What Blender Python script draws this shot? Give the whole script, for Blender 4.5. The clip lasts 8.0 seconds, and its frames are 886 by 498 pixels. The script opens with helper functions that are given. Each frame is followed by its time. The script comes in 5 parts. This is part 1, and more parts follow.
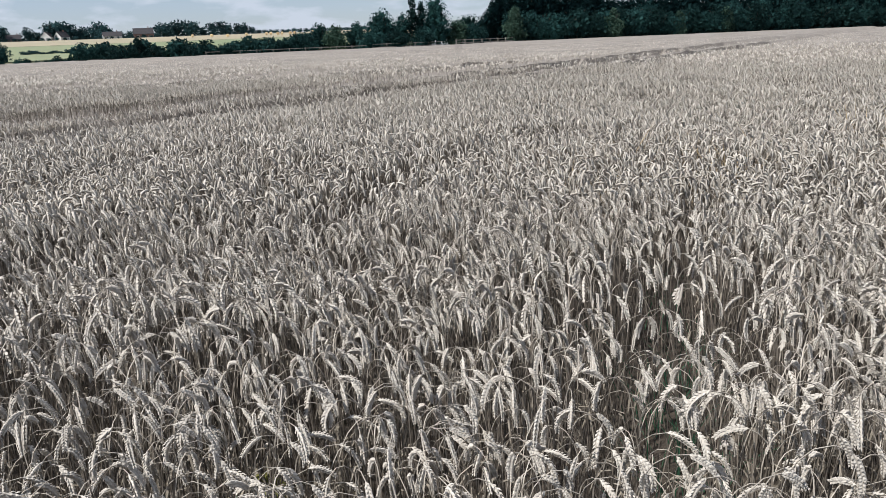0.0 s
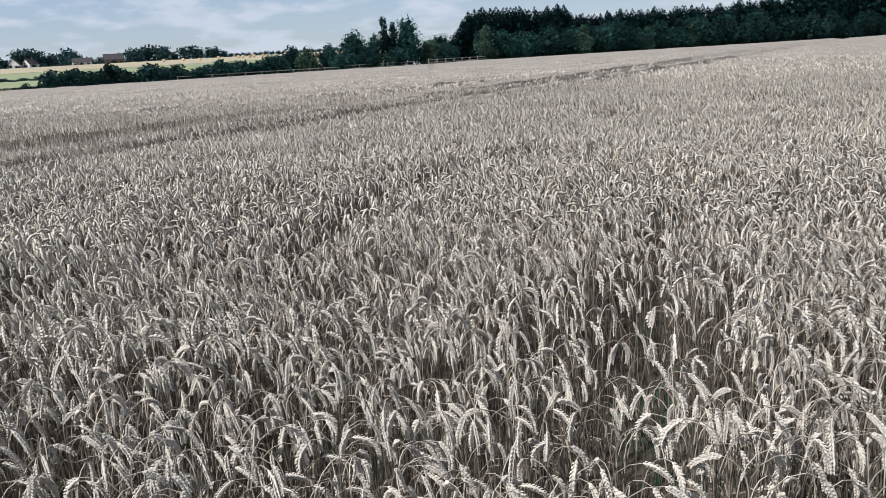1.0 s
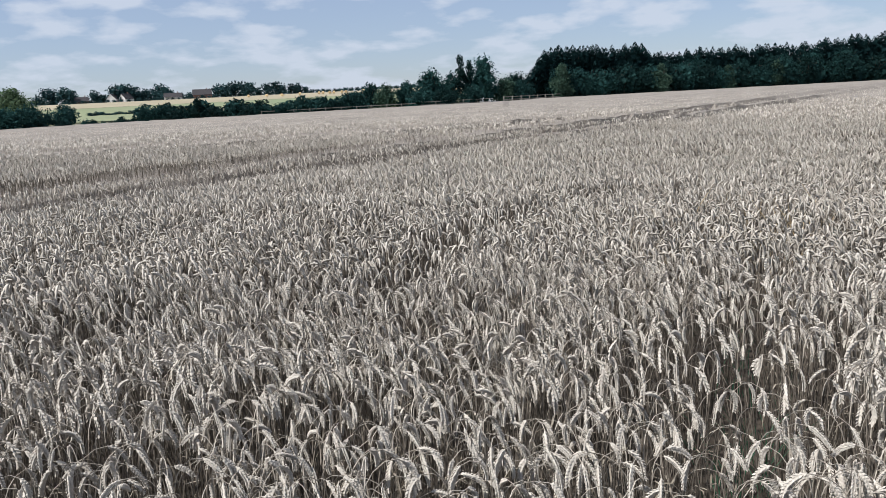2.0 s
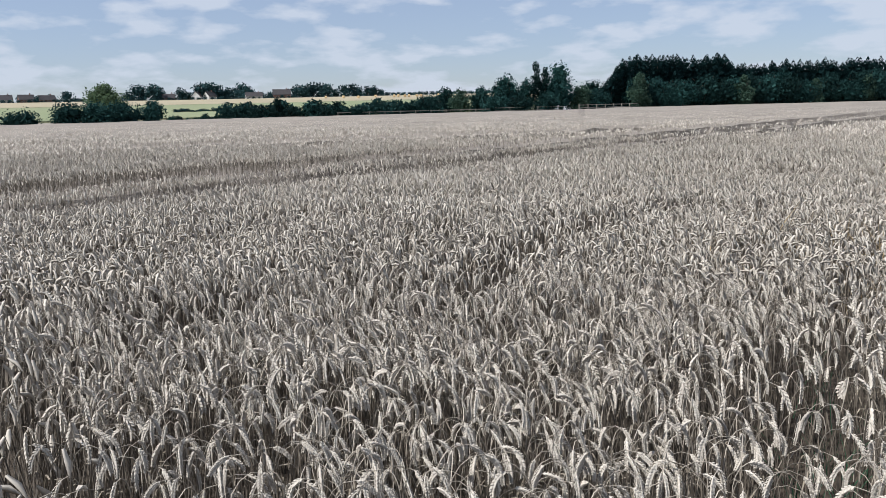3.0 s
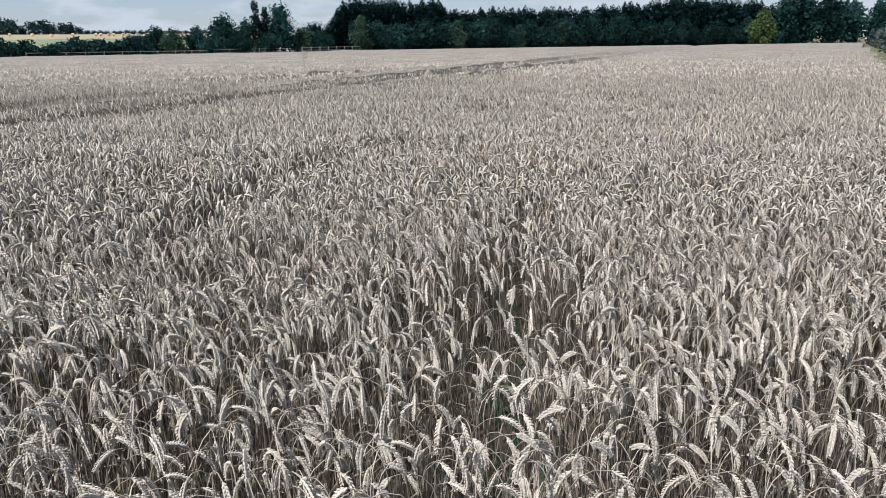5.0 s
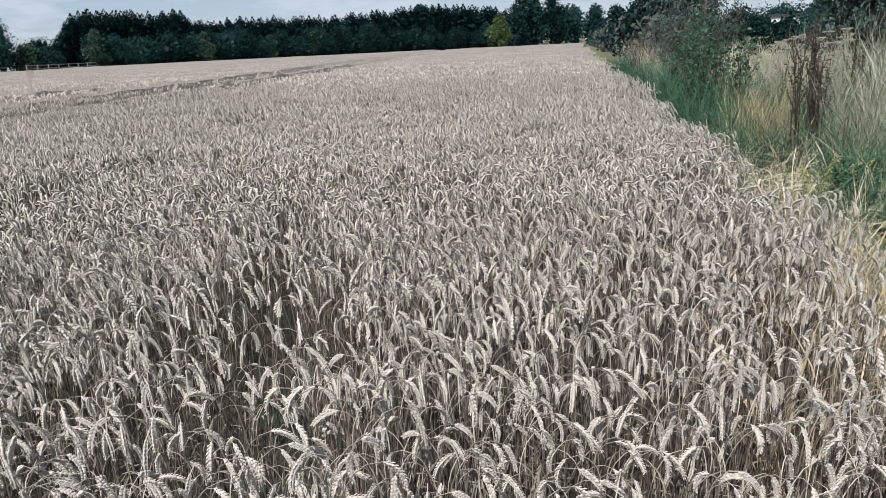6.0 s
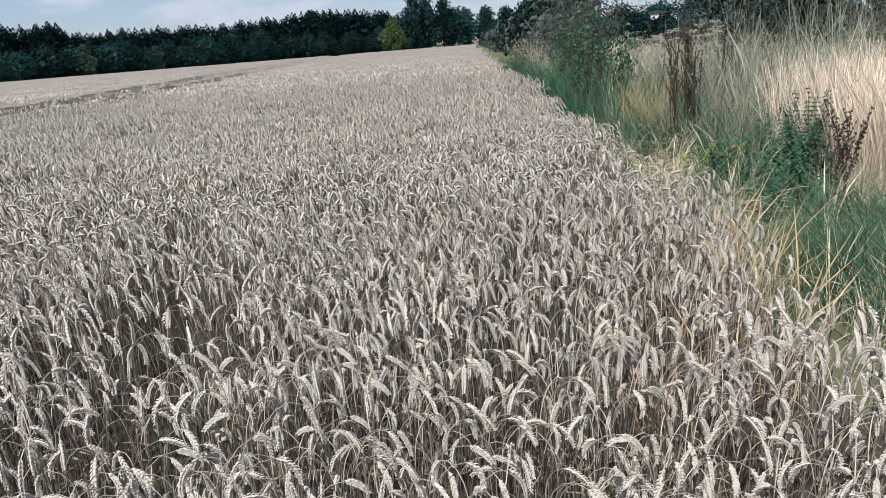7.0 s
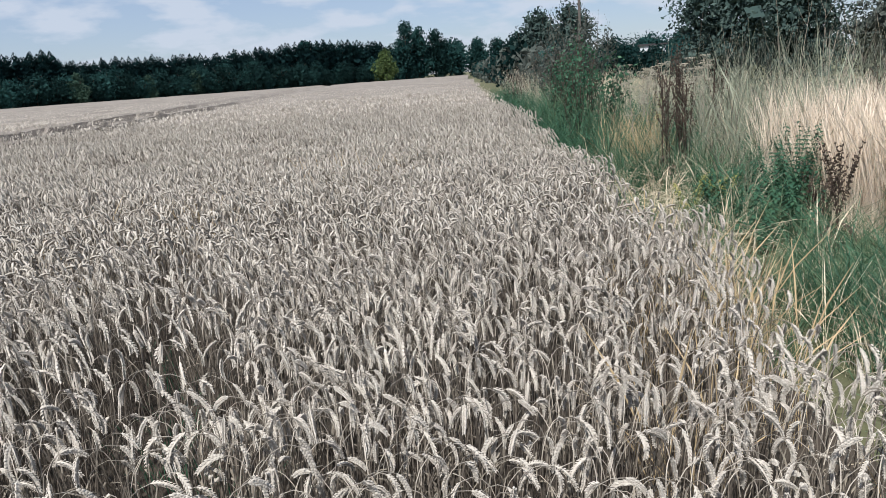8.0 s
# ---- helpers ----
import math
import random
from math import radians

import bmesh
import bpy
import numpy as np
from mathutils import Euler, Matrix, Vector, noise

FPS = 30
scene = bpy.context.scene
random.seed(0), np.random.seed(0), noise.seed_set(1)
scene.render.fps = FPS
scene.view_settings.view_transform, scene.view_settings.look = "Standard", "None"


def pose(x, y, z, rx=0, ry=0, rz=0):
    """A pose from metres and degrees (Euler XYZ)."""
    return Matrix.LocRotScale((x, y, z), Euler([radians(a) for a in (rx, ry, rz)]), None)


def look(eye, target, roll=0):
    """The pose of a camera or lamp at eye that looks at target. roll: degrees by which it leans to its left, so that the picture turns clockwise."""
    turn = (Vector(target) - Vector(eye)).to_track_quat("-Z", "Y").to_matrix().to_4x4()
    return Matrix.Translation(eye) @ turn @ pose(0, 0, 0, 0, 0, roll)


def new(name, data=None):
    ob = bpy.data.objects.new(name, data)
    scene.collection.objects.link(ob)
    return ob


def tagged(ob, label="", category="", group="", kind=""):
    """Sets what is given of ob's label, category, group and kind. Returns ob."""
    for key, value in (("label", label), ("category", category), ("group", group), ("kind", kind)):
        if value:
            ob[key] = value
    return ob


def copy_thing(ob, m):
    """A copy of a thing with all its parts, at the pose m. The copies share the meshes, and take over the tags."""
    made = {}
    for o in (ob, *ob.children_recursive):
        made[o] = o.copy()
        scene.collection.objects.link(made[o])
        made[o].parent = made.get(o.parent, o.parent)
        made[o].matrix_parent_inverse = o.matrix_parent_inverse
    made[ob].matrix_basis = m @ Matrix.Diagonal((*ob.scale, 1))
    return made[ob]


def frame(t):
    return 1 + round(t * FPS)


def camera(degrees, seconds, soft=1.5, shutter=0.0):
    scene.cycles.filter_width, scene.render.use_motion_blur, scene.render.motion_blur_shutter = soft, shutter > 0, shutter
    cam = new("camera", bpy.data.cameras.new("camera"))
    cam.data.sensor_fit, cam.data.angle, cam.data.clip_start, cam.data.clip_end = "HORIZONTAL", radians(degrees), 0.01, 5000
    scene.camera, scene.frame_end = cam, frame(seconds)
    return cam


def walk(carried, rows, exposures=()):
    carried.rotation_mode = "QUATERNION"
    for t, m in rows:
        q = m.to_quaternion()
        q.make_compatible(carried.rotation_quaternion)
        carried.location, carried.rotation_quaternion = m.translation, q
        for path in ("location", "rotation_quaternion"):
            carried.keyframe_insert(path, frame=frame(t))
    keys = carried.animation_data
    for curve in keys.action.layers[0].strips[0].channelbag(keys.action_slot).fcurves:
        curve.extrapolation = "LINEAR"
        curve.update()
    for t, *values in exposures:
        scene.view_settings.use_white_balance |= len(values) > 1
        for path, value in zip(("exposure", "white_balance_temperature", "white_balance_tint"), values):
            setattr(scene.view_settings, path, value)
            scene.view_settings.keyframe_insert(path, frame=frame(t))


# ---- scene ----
cam = camera(61.5, 8.0, soft=0.7)
PATH = [
    (0, (0.092, 0.054, 1.685), (0.091, 1.979, 1.143), -2.3),
    (0.5, (0.127, 0.091, 1.695), (0.172, 2.021, 1.17), -2.7),
    (1, (0.114, 0.07, 1.724), (0.175, 2.006, 1.226), -3.4),
    (1.5, (0.063, 0.042, 1.739), (0.087, 1.992, 1.294), -3.4),
    (2, (-0.005, 0.036, 1.751), (-0.127, 1.992, 1.355), -3.0),
    (2.2, (-0.022, 0.028, 1.755), (-0.207, 1.983, 1.379), -2.9),
    (3.3, (-0.078, -0.098, 1.779), (-0.387, 1.841, 1.4), -1.2),
    (3.5, (-0.065, -0.101, 1.77), (-0.33, 1.841, 1.368), -0.9),
    (4, (-0.027, -0.097, 1.759), (-0.172, 1.844, 1.302), -1.4),
    (4.5, (0.031, -0.103, 1.742), (0.075, 1.834, 1.245), -1.9),
    (5, (0.099, -0.106, 1.732), (0.491, 1.782, 1.201), -0.7),
    (5.2, (0.126, -0.113, 1.736), (0.667, 1.736, 1.197), -0.5),
    (6.3, (0.158, -0.19, 1.735), (1.214, 1.428, 1.22), -3.4),
    (6.5, (0.198, -0.207, 1.723), (1.314, 1.372, 1.211), -3.8),
    (7, (0.181, -0.221, 1.698), (1.336, 1.323, 1.167), -4.3),
    (7.5, (0.16, -0.204, 1.686), (1.25, 1.383, 1.143), -4.7),
    (8, (0.182, -0.182, 1.716), (1.371, 1.359, 1.258), -3.9),
]
walk(cam, [(t, look(eye, target, roll)) for t, eye, target, roll in PATH], exposures=[(0.0, 0.46, 6150, 10), (8.0, 0.44, 6150, 10)])

# ---- world, sun, exposure ----
SUN_AZ, SUN_EL = radians(-118), radians(54)      # azimuth from +y towards +x
world = bpy.data.worlds.new("world")
scene.world = world
world.use_nodes = True
wt = world.node_tree
wt.nodes.clear()


def node(tree, kind, **sets):
    nd = tree.nodes.new(kind)
    for key, value in sets.items():
        nd.inputs[key.replace("_", " ")].default_value = value
    return nd


sky = wt.nodes.new("ShaderNodeTexSky")
sky.sky_type, sky.sun_disc, sky.sun_elevation, sky.sun_rotation = "NISHITA", False, SUN_EL, SUN_AZ
sky.air_density, sky.dust_density, sky.ozone_density = 1.0, 0.3, 4.0
geo = wt.nodes.new("ShaderNodeTexCoord")
sep = wt.nodes.new("ShaderNodeSeparateXYZ")
wt.links.new(geo.outputs["Generated"], sep.inputs[0])
lift = wt.nodes.new("ShaderNodeMath")
lift.operation = "ADD"
lift.inputs[1].default_value = 0.42
wt.links.new(sep.outputs["Z"], lift.inputs[0])
flat = wt.nodes.new("ShaderNodeVectorMath")
flat.operation = "DIVIDE"
comb = wt.nodes.new("ShaderNodeCombineXYZ")
for s in "XYZ":
    wt.links.new(lift.outputs[0], comb.inputs[s])
tall = wt.nodes.new("ShaderNodeVectorMath")
tall.operation = "MULTIPLY"
tall.inputs[1].default_value = (1.0, 1.0, 2.6)
wt.links.new(geo.outputs["Generated"], tall.inputs[0])
wt.links.new(tall.outputs[0], flat.inputs[0])
wt.links.new(comb.outputs[0], flat.inputs[1])
cloud = node(wt, "ShaderNodeTexNoise", Scale=6.5, Detail=8.0, Roughness=0.48, Distortion=0.0)
wt.links.new(flat.outputs[0], cloud.inputs["Vector"])
ramp = wt.nodes.new("ShaderNodeValToRGB")
ramp.color_ramp.elements[0].position, ramp.color_ramp.elements[1].position = 0.47, 0.60
wt.links.new(cloud.outputs["Fac"], ramp.inputs[0])
mixc = wt.nodes.new("ShaderNodeMix")
mixc.data_type = "RGBA"
mixc.inputs[7].default_value = (7.9, 8.45, 9.4, 1)
amount = wt.nodes.new("ShaderNodeMath")
amount.operation = "MULTIPLY_ADD"
amount.inputs[1].default_value, amount.inputs[2].default_value = 0.50, 0.36
wt.links.new(ramp.outputs["Color"], amount.inputs[0])
wt.links.new(amount.outputs[0], mixc.inputs[0])
tint = wt.nodes.new("ShaderNodeMix")
tint.data_type, tint.blend_type = "RGBA", "MULTIPLY"
tint.inputs[0].default_value = 1.0
tint.inputs[7].default_value = (0.96, 0.99, 1.13, 1)
wt.links.new(sky.outputs[0], tint.inputs[6])
wt.links.new(tint.outputs[2], mixc.inputs[6])
bg = node(wt, "ShaderNodeBackground", Strength=0.0595)
wt.links.new(mixc.outputs[2], bg.inputs[0])
out = wt.nodes.new("ShaderNodeOutputWorld")
wt.links.new(bg.outputs[0], out.inputs[0])

lamp = bpy.data.lights.new("sun", "SUN")
lamp.energy, lamp.angle, lamp.color = 5.0, radians(1.5), (1.0, 0.965, 0.915)
sun = new("sun", lamp)
to_sun = Vector((math.sin(SUN_AZ) * math.cos(SUN_EL), math.cos(SUN_AZ) * math.cos(SUN_EL), math.sin(SUN_EL)))
sun.matrix_world = look(to_sun * 50, (0, 0, 0))


# ---- materials ----
def material(name, low, high, grain=8.0, patch=0.6, rough=0.75, island=0.5, bump=0.0, translucent=0.0, warm=None, metal=0.0, gloss=0.25, each=0.0):
    """A surface that varies between two colours: by piece, by fine grain and by wide patches; each: how far whole things differ."""
    m = bpy.data.materials.new(name)
    m.use_nodes = True
    nt = m.node_tree
    nt.nodes.clear()
    pos = nt.nodes.new("ShaderNodeNewGeometry")
    fine = node(nt, "ShaderNodeTexNoise", Scale=grain, Detail=4.0, Roughness=0.6)
    wide = node(nt, "ShaderNodeTexNoise", Scale=patch, Detail=3.0, Roughness=0.55)
    nt.links.new(pos.outputs["Position"], fine.inputs["Vector"])
    nt.links.new(pos.outputs["Position"], wide.inputs["Vector"])
    a = nt.nodes.new("ShaderNodeMath")
    a.operation = "MULTIPLY_ADD"
    a.inputs[1].default_value = island
    nt.links.new(pos.outputs["Random Per Island"], a.inputs[0])
    b = nt.nodes.new("ShaderNodeMath")
    b.operation = "MULTIPLY_ADD"
    b.inputs[1].default_value, b.inputs[2].default_value = 1.6 * (1 - island) * 0.5, -0.3 * (1 - island)
    nt.links.new(fine.outputs["Fac"], b.inputs[0])
    c = nt.nodes.new("ShaderNodeMath")
    c.operation = "MULTIPLY_ADD"
    c.inputs[1].default_value = 1.6 * (1 - island) * 0.5
    nt.links.new(wide.outputs["Fac"], c.inputs[0])
    nt.links.new(b.outputs[0], c.inputs[2])
    nt.links.new(c.outputs[0], a.inputs[2])
    mix = nt.nodes.new("ShaderNodeMix")
    mix.data_type = "RGBA"
    mix.inputs[6].default_value, mix.inputs[7].default_value = (*low, 1), (*high, 1)
    nt.links.new(a.outputs[0], mix.inputs[0])
    colour = mix.outputs[2]
    if warm:
        wide2 = node(nt, "ShaderNodeTexNoise", Scale=warm[3], Detail=2.0)
        nt.links.new(pos.outputs["Position"], wide2.inputs["Vector"])
        r = nt.nodes.new("ShaderNodeValToRGB")
        r.color_ramp.elements[0].position, r.color_ramp.elements[1].position = 0.5, 0.72
        nt.links.new(wide2.outputs["Fac"], r.inputs[0])
        mix2 = nt.nodes.new("ShaderNodeMix")
        mix2.data_type = "RGBA"
        mix2.inputs[7].default_value = (*warm[:3], 1)
        nt.links.new(r.outputs["Color"], mix2.inputs[0])
        nt.links.new(colour, mix2.inputs[6])
        colour = mix2.outputs[2]
    if each:
        own = nt.nodes.new("ShaderNodeObjectInfo")
        gain = nt.nodes.new("ShaderNodeMapRange")
        gain.inputs["To Min"].default_value, gain.inputs["To Max"].default_value = 1 - each, 1 + each
        nt.links.new(own.outputs["Random"], gain.inputs["Value"])
        scaled = nt.nodes.new("ShaderNodeVectorMath")
        scaled.operation = "SCALE"
        nt.links.new(colour, scaled.inputs[0])
        nt.links.new(gain.outputs[0], scaled.inputs["Scale"])
        colour = scaled.outputs[0]
    shade = node(nt, "ShaderNodeBsdfPrincipled", Roughness=rough, Metallic=metal)
    shade.inputs["Specular IOR Level"].default_value = gloss
    nt.links.new(colour, shade.inputs["Base Color"])
    if bump:
        bp = node(nt, "ShaderNodeBump", Strength=1.0, Distance=bump)
        nt.links.new(fine.outputs["Fac"], bp.inputs["Height"])
        nt.links.new(bp.outputs[0], shade.inputs["Normal"])
    end = nt.nodes.new("ShaderNodeOutputMaterial")
    surf = shade.outputs[0]
    if translucent:
        tl = nt.nodes.new("ShaderNodeBsdfTranslucent")
        nt.links.new(colour, tl.inputs[0])
        ms = nt.nodes.new("ShaderNodeMixShader")
        ms.inputs[0].default_value = translucent
        nt.links.new(surf, ms.inputs[1])
        nt.links.new(tl.outputs[0], ms.inputs[2])
        surf = ms.outputs[0]
    nt.links.new(surf, end.inputs[0])
    return m


EAR = material("ear", (0.29, 0.258, 0.216), (0.60, 0.547, 0.470), 90, 0.8, 0.9, 0.4, gloss=0.08)
# lower stems: the shade deep in the crop is painted in as darker straw
SHADEDSTEM = material("shaded_straw_stem", (0.03, 0.025, 0.02), (0.24, 0.204, 0.163), 30, 0.8, 0.6, 0.6)
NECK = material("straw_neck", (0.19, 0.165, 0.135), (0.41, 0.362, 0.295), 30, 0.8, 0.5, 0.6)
BLADE = material("dry_leaf", (0.16, 0.135, 0.10), (0.36, 0.315, 0.25), 30, 1.0, 0.8, 0.6, translucent=0.2)
# the sheet's dark speckle paints in the crop's shaded inside between the ears
CANOPY = material("crop_canopy", (0.09, 0.077, 0.064), (0.345, 0.305, 0.26), 15, 0.25, 0.9, 0.0, bump=0.06)
SOIL = material("soil", (0.028, 0.022, 0.017), (0.085, 0.067, 0.05), 14, 0.5, 0.95, 0.0, bump=0.02)
GRASSLAND = material("rough_grassland", (0.06, 0.07, 0.035), (0.15, 0.14, 0.075), 3, 0.05, 0.95, 0.0, bump=0.05)
STRAW = material("dead_grass", (0.36, 0.30, 0.21), (0.72, 0.625, 0.46), 20, 0.9, 0.8, 0.65, translucent=0.08)
GOLD = material("golden_grass", (0.33, 0.245, 0.13), (0.62, 0.475, 0.29), 20, 0.9, 0.8, 0.65, translucent=0.08)
PALE = material("pale_grass", (0.52, 0.42, 0.31), (0.84, 0.72, 0.58), 20, 0.9, 0.8, 0.65, translucent=0.08)
GREEN = material("green_grass", (0.035, 0.085, 0.050), (0.145, 0.215, 0.115), 20, 0.9, 0.7, 0.6, translucent=0.3)
WEED = material("weed_leaf", (0.018, 0.065, 0.040), (0.07, 0.16, 0.085), 20, 0.9, 0.6, 0.6, translucent=0.3)
SEDGE = material("grey_green_stems", (0.15, 0.175, 0.12), (0.42, 0.43, 0.32), 20, 0.9, 0.8, 0.65, translucent=0.2)
YELLOWING = material("yellowing_leaf", (0.20, 0.21, 0.06), (0.40, 0.36, 0.12), 20, 0.9, 0.7, 0.6, translucent=0.3)
DOCKRED = material("dead_dock", (0.028, 0.021, 0.017), (0.095, 0.068, 0.050), 40, 2, 0.9, 0.6)
TWIG = material("twig", (0.05, 0.05, 0.04), (0.13, 0.115, 0.09), 40, 2, 0.9, 0.5)
DEADSTALK = material("dead_stalk", (0.14, 0.12, 0.09), (0.36, 0.32, 0.255), 40, 2, 0.9, 0.5)
UMBEL = material("seed_umbel", (0.22, 0.20, 0.15), (0.42, 0.39, 0.31), 40, 2, 0.9, 0.6)
BARK = material("bark", (0.03, 0.027, 0.022), (0.09, 0.08, 0.065), 12, 1, 0.95, 0.2, bump=0.02)
# CONIFER and BROAD lie below real leaf tones; the crowns' self-shadowing is in the colour
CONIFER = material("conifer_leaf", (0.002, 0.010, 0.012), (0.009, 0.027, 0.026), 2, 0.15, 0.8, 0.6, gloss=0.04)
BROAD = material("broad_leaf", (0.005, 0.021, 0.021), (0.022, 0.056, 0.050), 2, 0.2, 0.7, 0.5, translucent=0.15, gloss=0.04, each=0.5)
# far trees: distance haze is painted in as a bluer, lighter leaf colour
HAZYLEAF = material("hazy_far_leaf", (0.012, 0.034, 0.038), (0.034, 0.070, 0.072), 1, 0.1, 0.8, 0.5, gloss=0.04, each=0.35)
ASHLEAF = material("ash_leaf", (0.045, 0.080, 0.045), (0.13, 0.175, 0.10), 2, 0.2, 0.8, 0.6, translucent=0.2, gloss=0.04)
BROADLIGHT = material("light_leaf", (0.020, 0.048, 0.036), (0.065, 0.105, 0.073), 2, 0.2, 0.7, 0.6, translucent=0.2, gloss=0.04)
GOLDLEAF = material("yellow_leaf", (0.035, 0.065, 0.03), (0.11, 0.15, 0.05), 2, 0.2, 0.7, 0.6, translucent=0.2, gloss=0.04)
DARKLEAF = material("evergreen_leaf", (0.022, 0.042, 0.040), (0.08, 0.112, 0.096), 3, 0.5, 0.8, 0.6, translucent=0.1, gloss=0.04)
SHRUBLEAF = material("grey_shrub_leaf", (0.04, 0.055, 0.05), (0.12, 0.13, 0.11), 4, 0.5, 0.8, 0.6, translucent=0.2, gloss=0.04)
STUBBLE = material("stubble", (0.22, 0.19, 0.125), (0.33, 0.285, 0.195), 0.6, 0.02, 0.9, 0.0)
PASTURE = material("pasture", (0.11, 0.155, 0.075), (0.235, 0.23, 0.135), 0.5, 0.012, 0.9, 0.0)
BALE = material("bale_straw", (0.45, 0.32, 0.16), (0.70, 0.52, 0.30), 3, 0.5, 0.9, 0.3, bump=0.03)
WOODRAIL = material("weathered_rail", (0.16, 0.14, 0.12), (0.34, 0.31, 0.27), 15, 1, 0.85, 0.4, bump=0.01)
BRICKWALL = material("house_brick", (0.13, 0.08, 0.065), (0.22, 0.14, 0.12), 8, 0.5, 0.9, 0.3)
RENDERWALL = material("house_render", (0.55, 0.53, 0.49), (0.75, 0.73, 0.69), 4, 0.4, 0.9, 0.3)
ROOFTILE = material("roof_tile", (0.030, 0.029, 0.031), (0.062, 0.056, 0.058), 8, 0.5, 0.9, 0.3)
GLASSDARK = material("window_glass", (0.02, 0.025, 0.03), (0.05, 0.055, 0.06), 2, 0.5, 0.1, 0.2)
WHITESHEET = material("white_sheet", (0.40, 0.42, 0.44), (0.62, 0.63, 0.65), 2, 0.3, 0.5, 0.2)
POLEWOOD = material("pole_wood", (0.06, 0.05, 0.045), (0.14, 0.125, 0.11), 20, 1, 0.9, 0.2)


# ---- mesh helpers ----
def mesh_from(name, V, F, mats, which=None, smooth=False):
    """A mesh from arrays of vertices and triangles."""
    V, F = np.asarray(V, np.float32).reshape(-1, 3), np.asarray(F, np.int32).reshape(-1, 3)
    me = bpy.data.meshes.new(name)
    me.vertices.add(len(V))
    me.vertices.foreach_set("co", V.ravel())
    me.loops.add(len(F) * 3)
    me.loops.foreach_set("vertex_index", F.ravel())
    me.polygons.add(len(F))
    me.polygons.foreach_set("loop_start", np.arange(0, len(F) * 3, 3, dtype=np.int32))
    for m in mats:
        me.materials.append(m)
    if which is not None:
        me.polygons.foreach_set("material_index", np.asarray(which, np.int32))
    me.update(calc_edges=True)
    if smooth:
        me.shade_smooth()
    else:
        me.shade_flat()
    return me


class Soup:
    """Triangles gathered piece by piece, with a material number each."""

    def __init__(self):
        self.v, self.f, self.m, self.n = [], [], [], 0

    def add(self, V, F, m=0):
        V, F = np.asarray(V, float).reshape(-1, 3), np.asarray(F, int).reshape(-1, 3)
        self.v.append(V)
        self.f.append(F + self.n)
        self.m.append(np.full(len(F), m))
        self.n += len(V)
        return self

    def arrays(self):
        return np.concatenate(self.v), np.concatenate(self.f), np.concatenate(self.m)

    def mesh(self, name, mats):
        V, F, m = self.arrays()
        return mesh_from(name, V, F, mats, m)


def frames(P):
    """Tangents and two normals along a polyline."""
    P = np.asarray(P, float)
    T = np.gradient(P, axis=0)
    T /= np.linalg.norm(T, axis=1)[:, None] + 1e-12
    ref = np.where(np.abs(T[:, 1:2]) > 0.9, [[1.0, 0, 0]], [[0, 1.0, 0]])
    N = np.cross(ref, T)
    N /= np.linalg.norm(N, axis=1)[:, None] + 1e-12
    return T, N, np.cross(T, N)


def tube(P, R, sides=3, flat=1.0):
    """A tapered tube along a polyline."""
    P = np.asarray(P, float)
    R = np.broadcast_to(np.asarray(R, float), (len(P),))
    T, N, B = frames(P)
    a = np.arange(sides) * 2 * math.pi / sides
    V = P[:, None] + R[:, None, None] * (np.cos(a)[None, :, None] * N[:, None] + flat * np.sin(a)[None, :, None] * B[:, None])
    F = []
    for i in range(len(P) - 1):
        for j in range(sides):
            k = (j + 1) % sides
            p, q, r, s = i * sides + j, i * sides + k, (i + 1) * sides + k, (i + 1) * sides + j
            F += [(p, q, r), (p, r, s)]
    return V.reshape(-1, 3), F


def ribbon(P, W, across=None):
    """A flat tapered strip along a polyline."""
    P = np.asarray(P, float)
    W = np.broadcast_to(np.asarray(W, float), (len(P),))
    T, N, B = frames(P)
    A = B if across is None else np.broadcast_to(np.asarray(across, float), P.shape)
    V = np.concatenate([P - A * W[:, None] / 2, P + A * W[:, None] / 2])
    n, F = len(P), []
    for i in range(n - 1):
        F += [(i, i + 1, n + i + 1), (i, n + i + 1, n + i)]
    return V, F


def box(cx, cy, cz, sx, sy, sz):
    V = [(cx + a * sx / 2, cy + b * sy / 2, cz + c * sz / 2) for a in (-1, 1) for b in (-1, 1) for c in (-1, 1)]
    F = [(0, 1, 3), (0, 3, 2), (4, 6, 7), (4, 7, 5), (0, 4, 5), (0, 5, 1), (2, 3, 7), (2, 7, 6), (0, 2, 6), (0, 6, 4), (1, 5, 7), (1, 7, 3)]
    return V, F


def spindle(p, d, length, w, th, up):
    """A pointed grain husk from p along d."""
    d = np.asarray(d, float) / np.linalg.norm(d)
    s = np.cross(d, up)
    s /= np.linalg.norm(s) + 1e-9
    u = np.cross(s, d)
    mid = np.asarray(p) + d * length * 0.42
    V = [p, mid + s * w / 2 - u * th * 0.35, mid - s * w / 2 - u * th * 0.35, mid + u * th * 0.65, np.asarray(p) + d * length]
    F = [(0, 2, 1), (0, 1, 3), (0, 3, 2), (4, 1, 2), (4, 3, 1), (4, 2, 3)]
    return V, F


